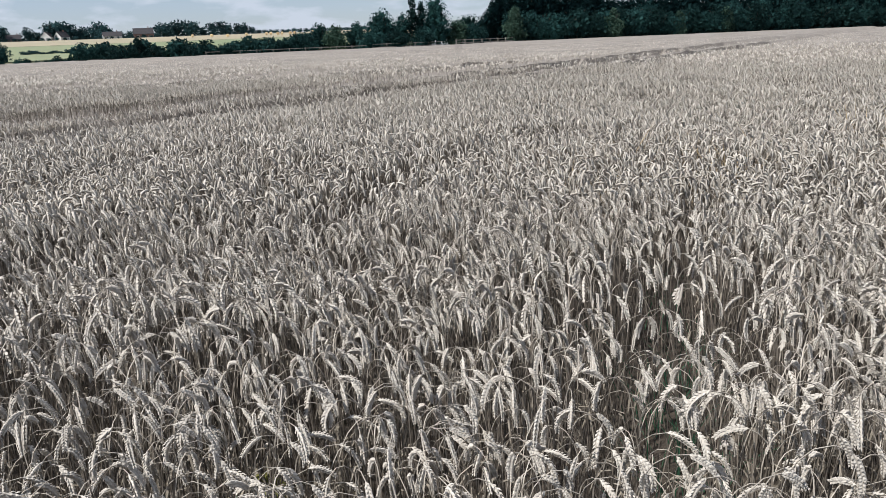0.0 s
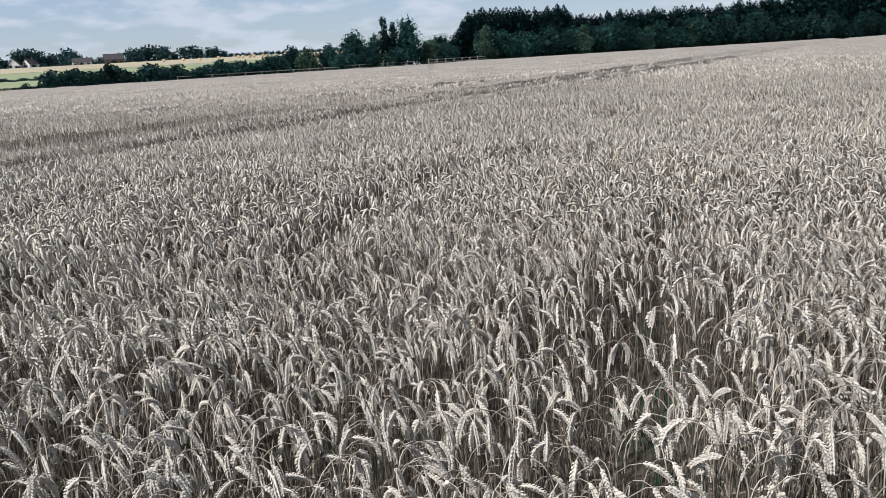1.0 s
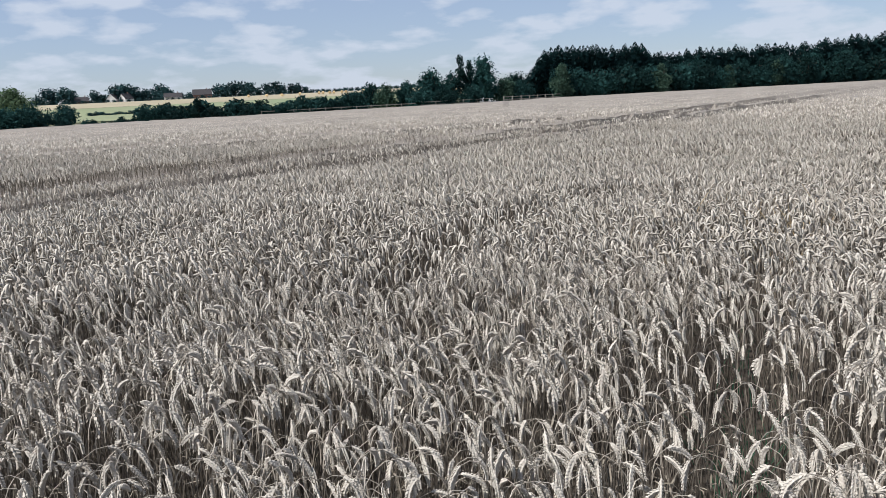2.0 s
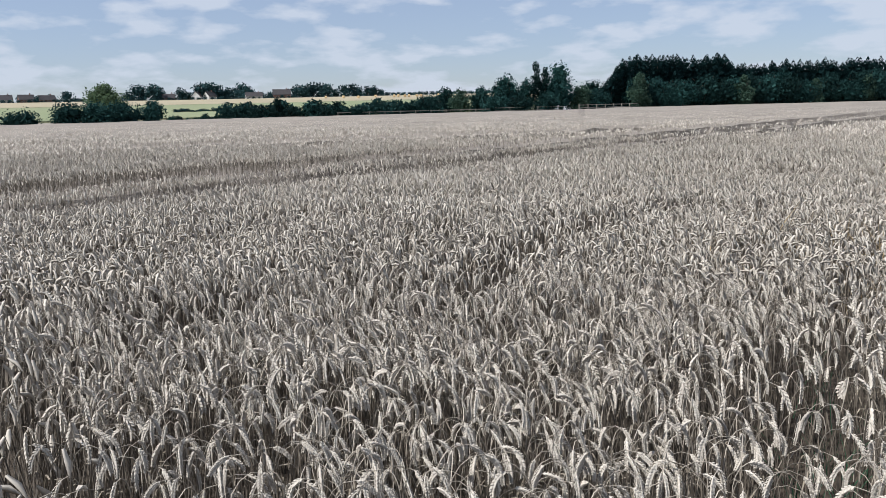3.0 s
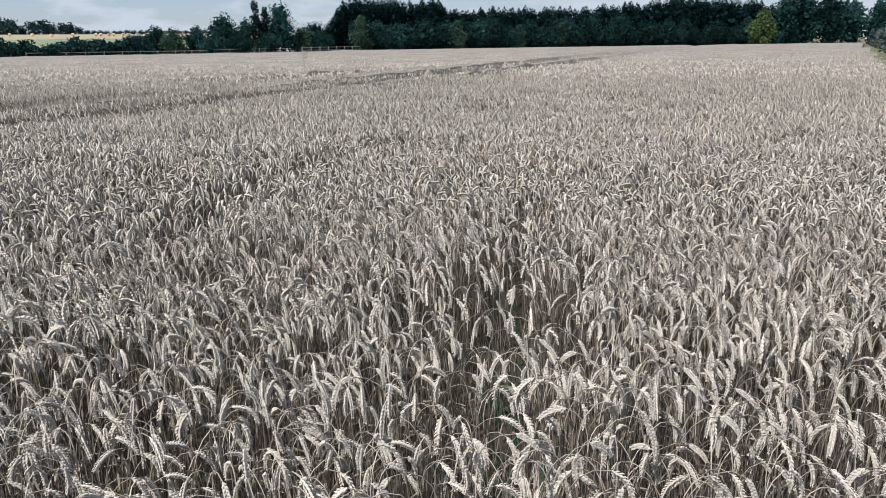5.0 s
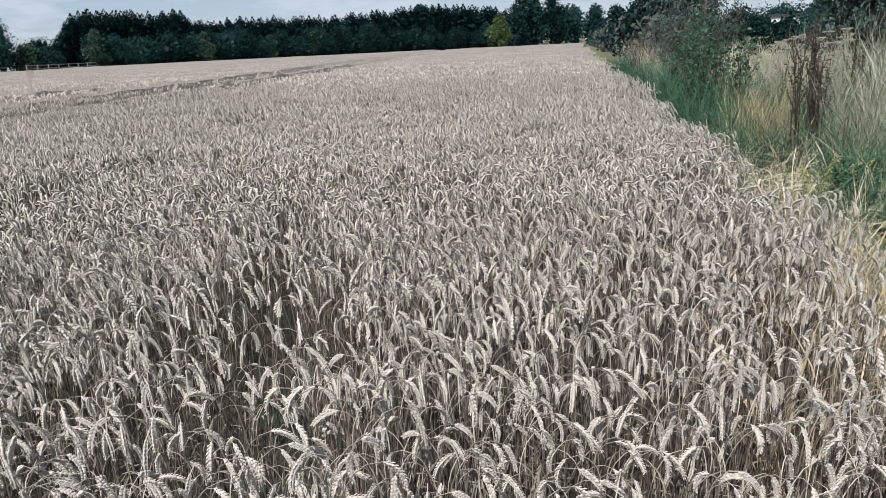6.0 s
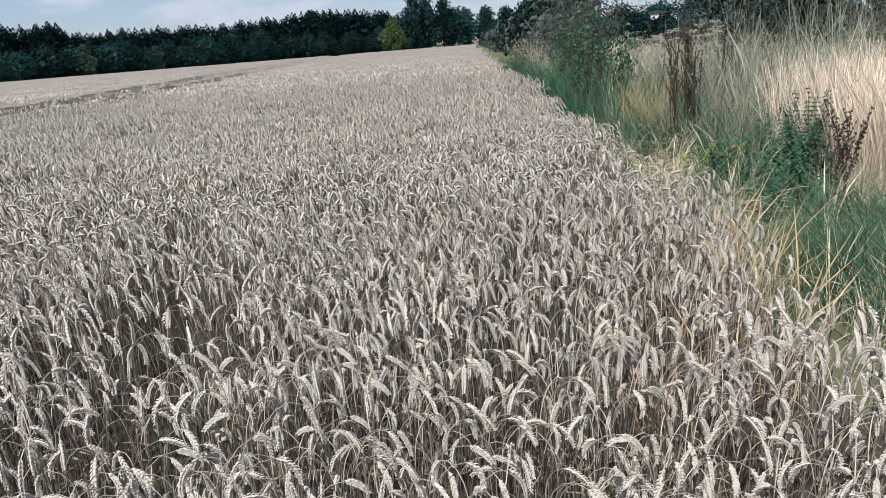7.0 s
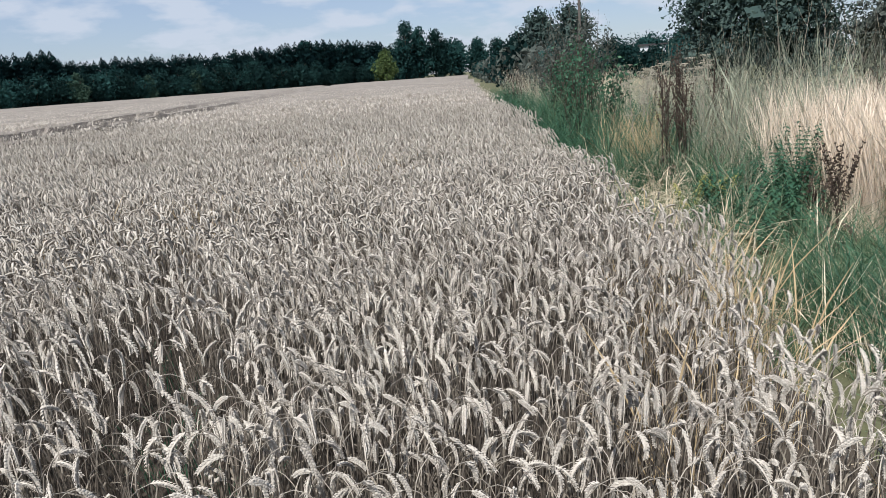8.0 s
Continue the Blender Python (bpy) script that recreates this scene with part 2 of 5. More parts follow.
def scatter(templates, pos, yaw, scale, lean=None, pick=None, rng=None):
    """Copies of template soups joined into one array of triangles."""
    rng = rng or np.random.default_rng(5)
    n = len(pos)
    pick = rng.integers(0, len(templates), n) if pick is None else pick
    vs, fs, ms, off = [], [], [], 0
    for k, (tv, tf, tm) in enumerate(templates):
        ids = np.nonzero(pick == k)[0]
        if not len(ids):
            continue
        c, s = np.cos(yaw[ids])[:, None], np.sin(yaw[ids])[:, None]
        sc = scale[ids] if scale.ndim == 2 else np.stack([scale[ids]] * 3, 1)
        x, y, z = tv[None, :, 0] * sc[:, 0:1], tv[None, :, 1] * sc[:, 1:2], tv[None, :, 2] * sc[:, 2:3]
        X, Y = c * x - s * y, s * x + c * y
        if lean is not None:
            X, Y = X + lean[ids, 0:1] * z, Y + lean[ids, 1:2] * z
        V = np.stack([X, Y, z], 2) + pos[ids][:, None]
        F = tf[None] + (off + np.arange(len(ids)) * len(tv))[:, None, None]
        vs.append(V.reshape(-1, 3))
        fs.append(F.reshape(-1, 3))
        ms.append(np.tile(tm, len(ids)))
        off += len(ids) * len(tv)
    return np.concatenate(vs), np.concatenate(fs), np.concatenate(ms)


def stuff(name, templates, pos, yaw, scale, mats, label, category, lean=None, rng=None, smooth=False):
    V, F, m = scatter(templates, pos, yaw, scale, lean, rng=rng)
    return tagged(new(name, mesh_from(name, V, F, mats, m, smooth)), label, category, kind="stuff")


def part(name, me, parent, label=""):
    ob = new(name, me)
    ob.parent = parent
    return tagged(ob, label)


def thing(name, label, category, group="", kind=""):
    return tagged(new(name), label, category, group, kind)


# ---- the plan ----
AZ = radians(40.0)                                  # the way the crop's margin and wheelings run
ALONG, ACROSS = np.array([math.sin(AZ), math.cos(AZ)]), np.array([math.cos(AZ), -math.sin(AZ)])
MARGIN = 1.47                                       # the crop's edge, across from the camera's line
GAPS = [                                            # thin streaks in the crop, with their half widths
    ([(-0.70, 4.4), (-0.48, 5.2), (-0.28, 5.75), (0.15, 6.75), (1.7, 9.0)], 0.24),
    ([(0.62, 1.95), (0.97, 2.3), (0.95, 2.9), (1.2, 3.6), (1.5, 4.2), (1.85, 4.9)], 0.15),
    ([(0.35, 2.95), (0.9, 2.82)], 0.10),
    ([(4.9, 7.3), (5.6, 7.5), (6.3, 7.6)], 0.20),
    ([(3.0, 12.0), (3.9, 12.4)], 0.22),
]


FAR_MARK = [(-14.4, 24.9), (-11.0, 27.0), (-8.8, 28.6), (-5.6, 29.9), (-3.4, 30.9), (-0.8, 32.4), (4.0, 37.0)]


def sc(xy):
    return xy @ ALONG, xy @ ACROSS


def xy_of(s, c):
    return np.asarray(s)[..., None] * ALONG + np.asarray(c)[..., None] * ACROSS


def far_edge(az):
    """Distance of the crop's far boundary in a direction (radians from +y)."""
    az = np.minimum(az, radians(41))
    t = np.tan(az)
    wood = 164.5 / (1 - 0.27 * t)
    hedge = 139.2 / (1 - 0.38 * t)
    y = np.where(az < radians(2.0), hedge, wood)
    return y / np.cos(az)


def value_noise(xy, cell, seed):
    """Smooth noise between 0 and 1."""
    rng = np.random.default_rng(seed)
    grid = rng.random((256, 256))
    p = xy / cell + 1000.3
    i = np.floor(p).astype(int)
    f = p - i
    f = f * f * (3 - 2 * f)
    g = lambda a, b: grid[(i[:, 0] + a) % 256, (i[:, 1] + b) % 256]
    return (g(0, 0) * (1 - f[:, 0]) + g(1, 0) * f[:, 0]) * (1 - f[:, 1]) + (g(0, 1) * (1 - f[:, 0]) + g(1, 1) * f[:, 0]) * f[:, 1]


def wheeling(s):
    """Where the outer of the two wheel marks runs, across from the camera's line."""
    return -13.35 - 0.115 * np.asarray(s, float)


def near_line(xy, line):
    """Distance of places from a bent line."""
    d = np.full(len(xy), 1e9)
    for (x, y), (x1, y1) in zip(line[:-1], line[1:]):
        dx, dy = x1 - x, y1 - y
        t = np.clip(((xy[:, 0] - x) * dx + (xy[:, 1] - y) * dy) / (dx * dx + dy * dy), 0, 1)
        d = np.minimum(d, np.hypot(xy[:, 0] - x - t * dx, xy[:, 1] - y - t * dy))
    return d


def in_wheeling(xy, half=0.80):
    """In the pair of wheel marks, or in the single one of the pass beyond; their edges are ragged."""
    s, c = sc(xy)
    w = wheeling(s)
    half = half * (0.45 + 1.1 * value_noise(xy, 0.8, 61))
    return (np.abs(c - w) < half) | (np.abs(c - w - 2.95) < half * 0.65) | (near_line(xy, FAR_MARK) < half * 1.1)


def beside_wheeling(xy):
    """The trodden, shorter crop along the wheel marks."""
    s, c = sc(xy)
    d = c - wheeling(s)
    return ((d > 0.3) & (d < 1.7)) | ((d > 3.2) & (d < 4.0)) | (near_line(xy * 1.05, FAR_MARK) < 0.9)


def in_gap(xy):
    """Thin, trodden streaks through the near crop, with ragged sides."""
    inside = np.zeros(len(xy), bool)
    ragged = 0.6 + 0.8 * value_noise(xy, 0.3, 62)
    for line, half in GAPS:
        inside |= near_line(xy, line) < half * ragged
    return inside


def crop_edge(s):
    return MARGIN + 0.09 * np.sin(s * 1.7) + 0.07 * np.sin(s * 4.1 + 1)


def in_crop(xy):
    s, c = sc(xy)
    az, r = np.arctan2(xy[:, 0], xy[:, 1]), np.hypot(xy[:, 0], xy[:, 1])
    return (c < crop_edge(s)) & (r < far_edge(az) - 0.5)


def fan(r0, r1, a0, a1, density, seed):
    """Random places in a ring's sector round the first eye."""
    rng = np.random.default_rng(seed)
    n = int(density * 0.5 * radians(a1 - a0) * (r1 * r1 - r0 * r0))
    r = np.sqrt(rng.uniform(r0 * r0, r1 * r1, n))
    a = np.radians(rng.uniform(a0, a1, n))
    return np.stack([r * np.sin(a), r * np.cos(a)], 1)


def hill(x, y):
    """Height of the land: level field, a dip past the hedge and a long rise to the village."""
    x, y = np.asarray(x, float), np.asarray(y, float)
    r, a = np.hypot(x, y), np.degrees(np.arctan2(x, y))
    side = np.clip((8 - a) / 12, 0, 1) * np.clip((a + 100) / 30, 0, 1)
    t = np.clip((r - 215) / 420, 0, 1)
    return side * (11.5 * t ** 1.15 - 0.9 * np.exp(-((r - 190) / 28) ** 2))


# ---- ground ----
def build_ground():
    radii = np.concatenate([[0.0], np.geomspace(1.5, 4500, 90)])
    n = 180
    a = np.linspace(0, 2 * math.pi, n, endpoint=False)
    R, A = np.meshgrid(radii, a, indexing="ij")
    x, y = R * np.sin(A), R * np.cos(A)
    V = np.stack([x, y, hill(x, y)], 2).reshape(-1, 3)
    i, j = np.meshgrid(np.arange(len(radii) - 1), np.arange(n), indexing="ij")
    p, q = i * n + j, i * n + (j + 1) % n
    F = np.concatenate([np.stack([p, p + n, q + n], 2).reshape(-1, 3), np.stack([p, q + n, q], 2).reshape(-1, 3)])
    tagged(new("ground", mesh_from("ground", V, F, [GRASSLAND])), "rough grassland and bare earth rising to far fields", "ground", kind="structure")


def sector(name, r0, r1, a0, a1, lift, mat, label, category, kind="structure", z0=None, rough=0.0, rings=24, step=0.5):
    """A sheet over a sector of the land."""
    radii = np.linspace(r0, r1, rings)
    a = np.radians(np.arange(a0, a1 + step / 2, step))
    R, A = np.meshgrid(radii, a, indexing="ij")
    x, y = R * np.sin(A), R * np.cos(A)
    V = np.stack([x, y, hill(x, y) + lift], 2).reshape(-1, 3)
    n = len(a)
    i, j = np.meshgrid(np.arange(rings - 1), np.arange(n - 1), indexing="ij")
    p = i * n + j
    F = np.concatenate([np.stack([p, p + n, p + n + 1], 2).reshape(-1, 3), np.stack([p, p + n + 1, p + 1], 2).reshape(-1, 3)])
    return tagged(new(name, mesh_from(name, V, F, [mat])), label, category, kind=kind)


build_ground()


def build_soil():
    s, c = np.meshgrid(np.linspace(-6, 54, 31), np.linspace(-46, 1.9, 25), indexing="ij")
    xy = xy_of(s.ravel(), c.ravel())
    V = np.column_stack([xy, np.full(len(xy), 0.006)])
    i, j = np.meshgrid(np.arange(30), np.arange(24), indexing="ij")
    p = i * 25 + j
    F = np.concatenate([np.stack([p, p + 1, p + 26], 2).reshape(-1, 3), np.stack([p, p + 26, p + 25], 2).reshape(-1, 3)])
    tagged(new("field_soil", mesh_from("field_soil", V, F, [SOIL])), "bare brown earth under the standing crop", "soil", kind="structure")


build_soil()
sector("pasture", 230, 455, -60, 6, 0.25, PASTURE, "pale green grass field beyond the hedge", "field")
sector("stubble_field", 458, 640, -60, 6, 0.3, STUBBLE, "cut straw-coloured stubble field on the rise", "field")


# ---- wheat ----
def stalk_line(rng, h, bend0, bend1, segs_stem, segs_neck, segs_ear, ear_len):
    """Centre lines of stem and ear: the neck arches over towards +x and the ear hangs on from it; the arch's top is at h."""
    def run(start, length, a0, a1, n, power):
        pts, p = [np.array(start, float)], np.array(start, float)
        for i in range(n):
            a = a0 + (a1 - a0) * ((i + 0.5) / n) ** power
            p = p + length / n * np.array([math.sin(a), 0, math.cos(a)])
            pts.append(p)
        return pts
    neck = rng.uniform(0.11, 0.19)
    low = run((0, 0, 0), 0.5, 0.0, radians(6), segs_stem, 1.0)
    arch = run(low[-1], neck, radians(7), bend0, segs_neck, 1.7)
    ear = run(arch[-1], ear_len, bend0 + 0.1 * (bend1 - bend0), bend1, segs_ear, 0.8)
    top = max(p[2] for p in arch + ear) - 0.5
    k = (h - top) / 0.5
    low = [p * [1, 1, k] for p in low]
    up = np.array([0, 0, 0.5 * k - 0.5])
    wob = rng.uniform(-0.02, 0.02)
    sway = lambda pts: np.array([(p[0], wob * (p[2] / h) ** 2, p[2]) for p in pts])
    return sway(low + [p + up for p in arch[1:]]), sway([p + up for p in ear])


def ear_husks(line, soup, m, rng, rows, length, width, ridged=True):
    """Plump husks in a herringbone: on either edge of the ear a pair of husks a row, one to each face."""
    T, N, B = frames(line)
    turn = rng.uniform(0, 3.1)
    N, B = N * math.cos(turn) + B * math.sin(turn), B * math.cos(turn) - N * math.sin(turn)
    for side in (-1, 1):
        for i in range(rows):
            f = (i + (0.1 if side > 0 else 0.6)) / (rows + 0.3)
            q = f * (len(line) - 1.001)
            k = int(q)
            base = line[k] * (1 - q + k) + line[k + 1] * (q - k)
            taper = 1.0 - 0.35 * max(0.0, f - 0.55) / 0.45 - 0.22 * max(0.0, 0.16 - f) / 0.16
            for face in (-1, 1):
                out = side * N[k] * 0.62 + face * B[k] * 0.78
                p = base + (side * N[k] * 0.0016 + face * B[k] * 0.0018) * taper
                d = T[k] + side * N[k] * rng.uniform(0.34, 0.52) + face * B[k] * rng.uniform(0.12, 0.28)
                d /= np.linalg.norm(d)
                s = np.cross(d, out)
                s /= np.linalg.norm(s) + 1e-9
                w, ln = width * taper * rng.uniform(0.9, 1.1), length * taper * rng.uniform(0.92, 1.12)
                mid = p + d * ln * 0.5
                a, c, tip = mid + s * w / 2, mid - s * w / 2, p + d * ln
                if ridged:
                    soup.add([p, a, c, mid + out * width * 0.34, tip], [(0, 1, 3), (0, 3, 2), (1, 4, 3), (3, 4, 2)], m)
                else:
                    soup.add([p + out * 0.001, a, tip + out * 0.001, c], [(0, 1, 2), (0, 2, 3)], m)


def wheat(lod, seed):
    """Soups of one stalk: stem, ear and leaf."""
    rng = np.random.default_rng(seed)
    h = rng.uniform(0.66, 0.74)
    kind = rng.random()
    if kind < 0.82:
        b0, b1 = rng.uniform(98, 148), rng.uniform(172, 204)
    elif kind < 0.96:
        b0, b1 = rng.uniform(75, 105), rng.uniform(138, 168)
    else:
        b0, b1 = rng.uniform(30, 60), rng.uniform(70, 115)
    b0, b1 = radians(b0), radians(b1)
    el = rng.uniform(0.066, 0.092)
    stem_s, ear_s, leaf_s = Soup(), Soup(), Soup()
    if lod == 0:
        st, er = stalk_line(rng, h, b0, b1, 3, 5, 6, el)
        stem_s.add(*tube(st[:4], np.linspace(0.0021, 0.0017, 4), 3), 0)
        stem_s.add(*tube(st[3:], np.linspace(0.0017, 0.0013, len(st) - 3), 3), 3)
        ear_s.add(*tube(er, [0.002, 0.0046, 0.0052, 0.0050, 0.0044, 0.0034, 0.0012], 4), 1)
        ear_husks(er, ear_s, 1, rng, 10, 0.0142, 0.0078)
    elif lod == 1:
        st, er = stalk_line(rng, h, b0, b1, 2, 4, 4, el)
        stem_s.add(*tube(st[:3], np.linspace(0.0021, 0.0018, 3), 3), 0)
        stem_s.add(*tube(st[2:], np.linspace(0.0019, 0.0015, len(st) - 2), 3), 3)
        ear_s.add(*tube(er, [0.003, 0.0056, 0.0058, 0.0046, 0.0015], 3), 1)
        ear_husks(er, ear_s, 1, rng, 7, 0.0180, 0.0100, False)
    elif lod == 2:
        st, er = stalk_line(rng, h, b0, b1, 2, 3, 6, el)
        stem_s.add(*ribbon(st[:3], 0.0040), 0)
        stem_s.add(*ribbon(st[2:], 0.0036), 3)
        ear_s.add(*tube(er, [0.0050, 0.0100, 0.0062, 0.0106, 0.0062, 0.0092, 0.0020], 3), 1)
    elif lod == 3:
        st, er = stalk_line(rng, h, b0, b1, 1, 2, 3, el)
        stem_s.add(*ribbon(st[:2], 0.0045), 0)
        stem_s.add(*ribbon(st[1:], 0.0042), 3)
        ear_s.add(*tube(er, [0.0050, 0.0104, 0.0092, 0.0030], 3), 1)
    elif lod == 4:
        st, er = stalk_line(rng, h, b0, b1, 1, 1, 2, el * 1.1)
        stem_s.add(*ribbon([st[0] * 0.45 + st[1] * 0.55, st[2]], 0.0048), 0)
        ear_s.add(*tube(er, [0.0060, 0.0115, 0.0040], 3), 1)
    else:
        st, er = stalk_line(rng, h, b0, b1, 1, 1, 2, el)
        stem_s.add(*ribbon([st[0] * 0.25 + st[1] * 0.75, st[1]], 0.008), 3)
        ear_s.add(*ribbon(er, [0.010, 0.020, 0.007], (0.4, 0.9, 0)), 1)
    if lod == 0 or (lod == 1 and seed % 2):
        for _ in range(1 + (lod == 0 and seed % 3 == 0)):
            z, a, ln = rng.uniform(0.25, 0.55), rng.uniform(0, 6.28), rng.uniform(0.10, 0.2)
            t = np.linspace(0, 1, 4)
            P = np.stack([np.cos(a) * ln * t * 0.7, np.sin(a) * ln * t * 0.7, z + ln * (0.5 * t - 1.3 * t * t)], 1)
            P[:, 0] += 0.03 * (z / h) ** 2
            leaf_s.add(*ribbon(P, [0.006, 0.007, 0.005, 0.001], (-math.sin(a), math.cos(a), 0)), 2)
    return stem_s, ear_s, leaf_s


def joined(soups):
    s = Soup()
    for q in soups:
        if q.n:
            V, F, m = q.arrays()
            s.v.append(V), s.f.append(F + s.n), s.m.append(m)
            s.n += q.n
    return s.arrays()


def bare_stem(seed):
    rng = np.random.default_rng(seed)
    h = rng.uniform(0.45, 0.66)
    t = np.linspace(0, 1, 3)
    P = np.stack([rng.uniform(-0.1, 0.1) * t * t, rng.uniform(-0.1, 0.1) * t * t, h * t], 1)
    return Soup().add(*ribbon(P, [0.004, 0.0035, 0.002], (1, 0.2, 0)), 0).arrays()


def stand(xy, seed, spread=0.07):
    """Turn, size and lean of stalks in the crop; the ears tend one way, and the crop's height rolls."""
    rng = np.random.default_rng(seed)
    n = len(xy)
    yaw = np.where(rng.random(n) < 0.5, rng.normal(radians(-15), 0.9, n), rng.uniform(0, 6.283, n))
    h = 0.92 + 0.14 * value_noise(xy, 0.9, 3) + 0.10 * value_noise(xy, 4.0, 4) + rng.normal(0, 0.035, n)
    low = rng.random(n) < 0.10
    h = np.where(low, h * rng.uniform(0.72, 0.92, n), h)
    h = np.where(in_wheeling(xy), h * 0.6, np.where(beside_wheeling(xy), h * 0.52, h))
    wide = rng.uniform(0.92, 1.12, n)
    lean = rng.normal(0, spread, (n, 2)) + (np.stack([value_noise(xy, 1.3, 8), value_noise(xy, 1.3, 9)], 1) - 0.5) * 0.2
    return np.column_stack([xy, np.zeros(n)]), yaw, np.stack([wide, wide, h], 1), lean


def thin(xy, seed, near=None, far=None):
    """Places kept in the crop: few stalks in the wheel marks, in chance gaps and in trodden streaks; near and far: between which distances they fade in and out."""
    rng = np.random.default_rng(seed)
    r = np.hypot(xy[:, 0], xy[:, 1])
    keep = in_crop(xy) & (np.hypot(xy[:, 0] - 0.08, xy[:, 1] + 0.1) > 0.75)
    chance = np.clip(1.5 - 1.0 * value_noise(xy, 0.42, 12), 0.4, 1)
    chance = np.where(beside_wheeling(xy), 0.4 * chance, chance)
    chance = np.where(in_wheeling(xy), 0.03, chance)
    chance = np.where(in_gap(xy), 0.2 * chance, chance)
    if near:
        chance = chance * np.clip((r - near[0]) / (near[1] - near[0]), 0, 1)
    if far:
        chance = chance * np.clip((far[1] - r) / (far[1] - far[0]), 0, 1)
    return xy[keep & (rng.random(len(xy)) < chance)]


W0 = [joined(wheat(0, 10 + k)) for k in range(18)]
W1 = [joined(wheat(1, 40 + k)) for k in range(18)]
W2 = [joined(wheat(2, 70 + k)) for k in range(16)]
W3 = [joined(wheat(3, 100 + k)) for k in range(14)]
W4 = [joined(wheat(4, 150 + k)) for k in range(12)]
W5 = [joined(wheat(5, 170 + k)) for k in range(12)]
BARE = [bare_stem(130 + k) for k in range(8)]
WMATS = [SHADEDSTEM, EAR, BLADE, NECK]


def build_wheat():
    # single stalks by the path
    kinds = []
    for k in range(10):
        stem_s, ear_s, leaf_s = wheat(0, 10 + k)
        w = thing("wheat_stalk", "ripe wheat stalk with a nodding grey-gold ear", "wheat", "standing wheat")
        part("stem", stem_s.mesh("stem", WMATS), w)
        e = ear_s.arrays()
        part("ear", mesh_from("ear", e[0], e[1], [EAR]), w, "plump awnless ripe ear")
        if leaf_s.n:
            l = leaf_s.arrays()
            part("leaf", mesh_from("leaf", l[0], l[1], [BLADE]), w, "curled dry leaf")
        kinds.append(w)
    near = thin(fan(1.3, 2.05, -38, 110, 350, 21), 22)
    pos, yaw, size, lean = stand(near, 23, 0.09)
    single = min(280, len(pos))
    order = np.argsort(np.abs(np.hypot(near[:, 0] - 0.1, near[:, 1] + 0.1) - 1.75))
    for n, i in enumerate(order[:single]):
        k = kinds[n % len(kinds)]
        m = Matrix.LocRotScale(pos[i], Euler((-lean[i, 1], lean[i, 0], yaw[i]), "XYZ"), None)
        if n < len(kinds):
            k.matrix_basis = m
        else:
            copy_thing(k, m)
    rest = order[single:]
    parts = [(pos[rest], yaw[rest], size[rest], lean[rest])]
    parts.append(stand(thin(fan(2.05, 2.8, -42, 96, 350, 24), 25, None, (2.4, 2.8)), 26, 0.09))
    cat = [np.concatenate(c) for c in zip(*parts)]
    dense = "dense ripe wheat, nodding grey-gold ears on dry stems"
    even = "ripe wheat standing evenly across the field"
    stuff("wheat_near", W0, cat[0], cat[1], cat[2], WMATS, dense, "wheat", cat[3])
    p = stand(thin(fan(2.4, 5.0, -42, 88, 375, 27), 28, (2.4, 2.8), (4.4, 5.0)), 29, 0.09)
    stuff("wheat_crop", W1, p[0], p[1], p[2], WMATS, dense, "wheat", p[3])
    p = stand(thin(fan(4.4, 8.5, -42, 70, 420, 30), 31, (4.4, 5.0), (7.5, 8.5)), 32, 0.09)
    stuff("wheat_crop", W2, p[0], p[1], p[2], WMATS, dense, "wheat", p[3], smooth=True)
    p = stand(thin(fan(7.5, 14.0, -42, 58, 340, 64), 65, (7.5, 8.5), (11.5, 14.0)), 66)
    stuff("wheat_crop", W3, p[0], p[1], p[2], WMATS, even, "wheat", p[3], smooth=True)
    p = stand(thin(fan(11.5, 26.0, -42, 51, 170, 33), 34, (11.5, 14.0), (20.0, 26.0)), 35)
    stuff("wheat_crop", W4, p[0], p[1], p[2] * [1.06, 1.06, 1], WMATS, even, "wheat", p[3], smooth=True)
    p = stand(thin(fan(20.0, 48.0, -42, 46, 42, 51), 52, (20.0, 26.0), (36.0, 48.0)), 53)
    stuff("wheat_crop", W5, p[0], p[1], p[2] * [1.35, 1.35, 0.98], WMATS, even, "wheat", p[3], smooth=True)
    p = stand(thin(fan(36.0, 95.0, -42, 43, 7.0, 36), 37, (36.0, 48.0), (70.0, 95.0)), 38)
    stuff("wheat_crop", W5, p[0], p[1], p[2] * [1.5, 1.5, 0.95], WMATS, "far ripe wheat merging into a pale sheet", "wheat", p[3], smooth=True)
    # unseen wheat behind the camera, added to shade the near stems and fill the field
    p = stand(thin(fan(0.8, 7.0, -190, -40, 150, 61), 62), 63)
    stuff("wheat_crop", W4, p[0], p[1], p[2], WMATS, even, "wheat", p[3], smooth=True)
    p = stand(thin(fan(0.9, 5.0, -44, 95, 150, 41), 42), 43, 0.14)
    stuff("wheat_straw", BARE, p[0], p[1], p[2], [SHADEDSTEM], "bare straw stems among the wheat", "straw", p[3])


def canopy_height(xy):
    r = np.hypot(xy[:, 0], xy[:, 1])
    z = 0.40 + 0.10 * value_noise(xy, 0.9, 3) + 0.05 * value_noise(xy, 0.35, 5) + 0.06 * value_noise(xy, 4.0, 4)
    z = z * np.clip((r - 11.0) / 9.0, 0, 1) + 0.16 * np.clip((r - 24) / 60, 0, 1)
    z = np.where(beside_wheeling(xy), z * 0.4, z)
    return np.where(in_wheeling(xy, 0.72), np.minimum(z, 0.03 + 0.34 * np.clip((r - 30) / 30, 0, 1)), z)


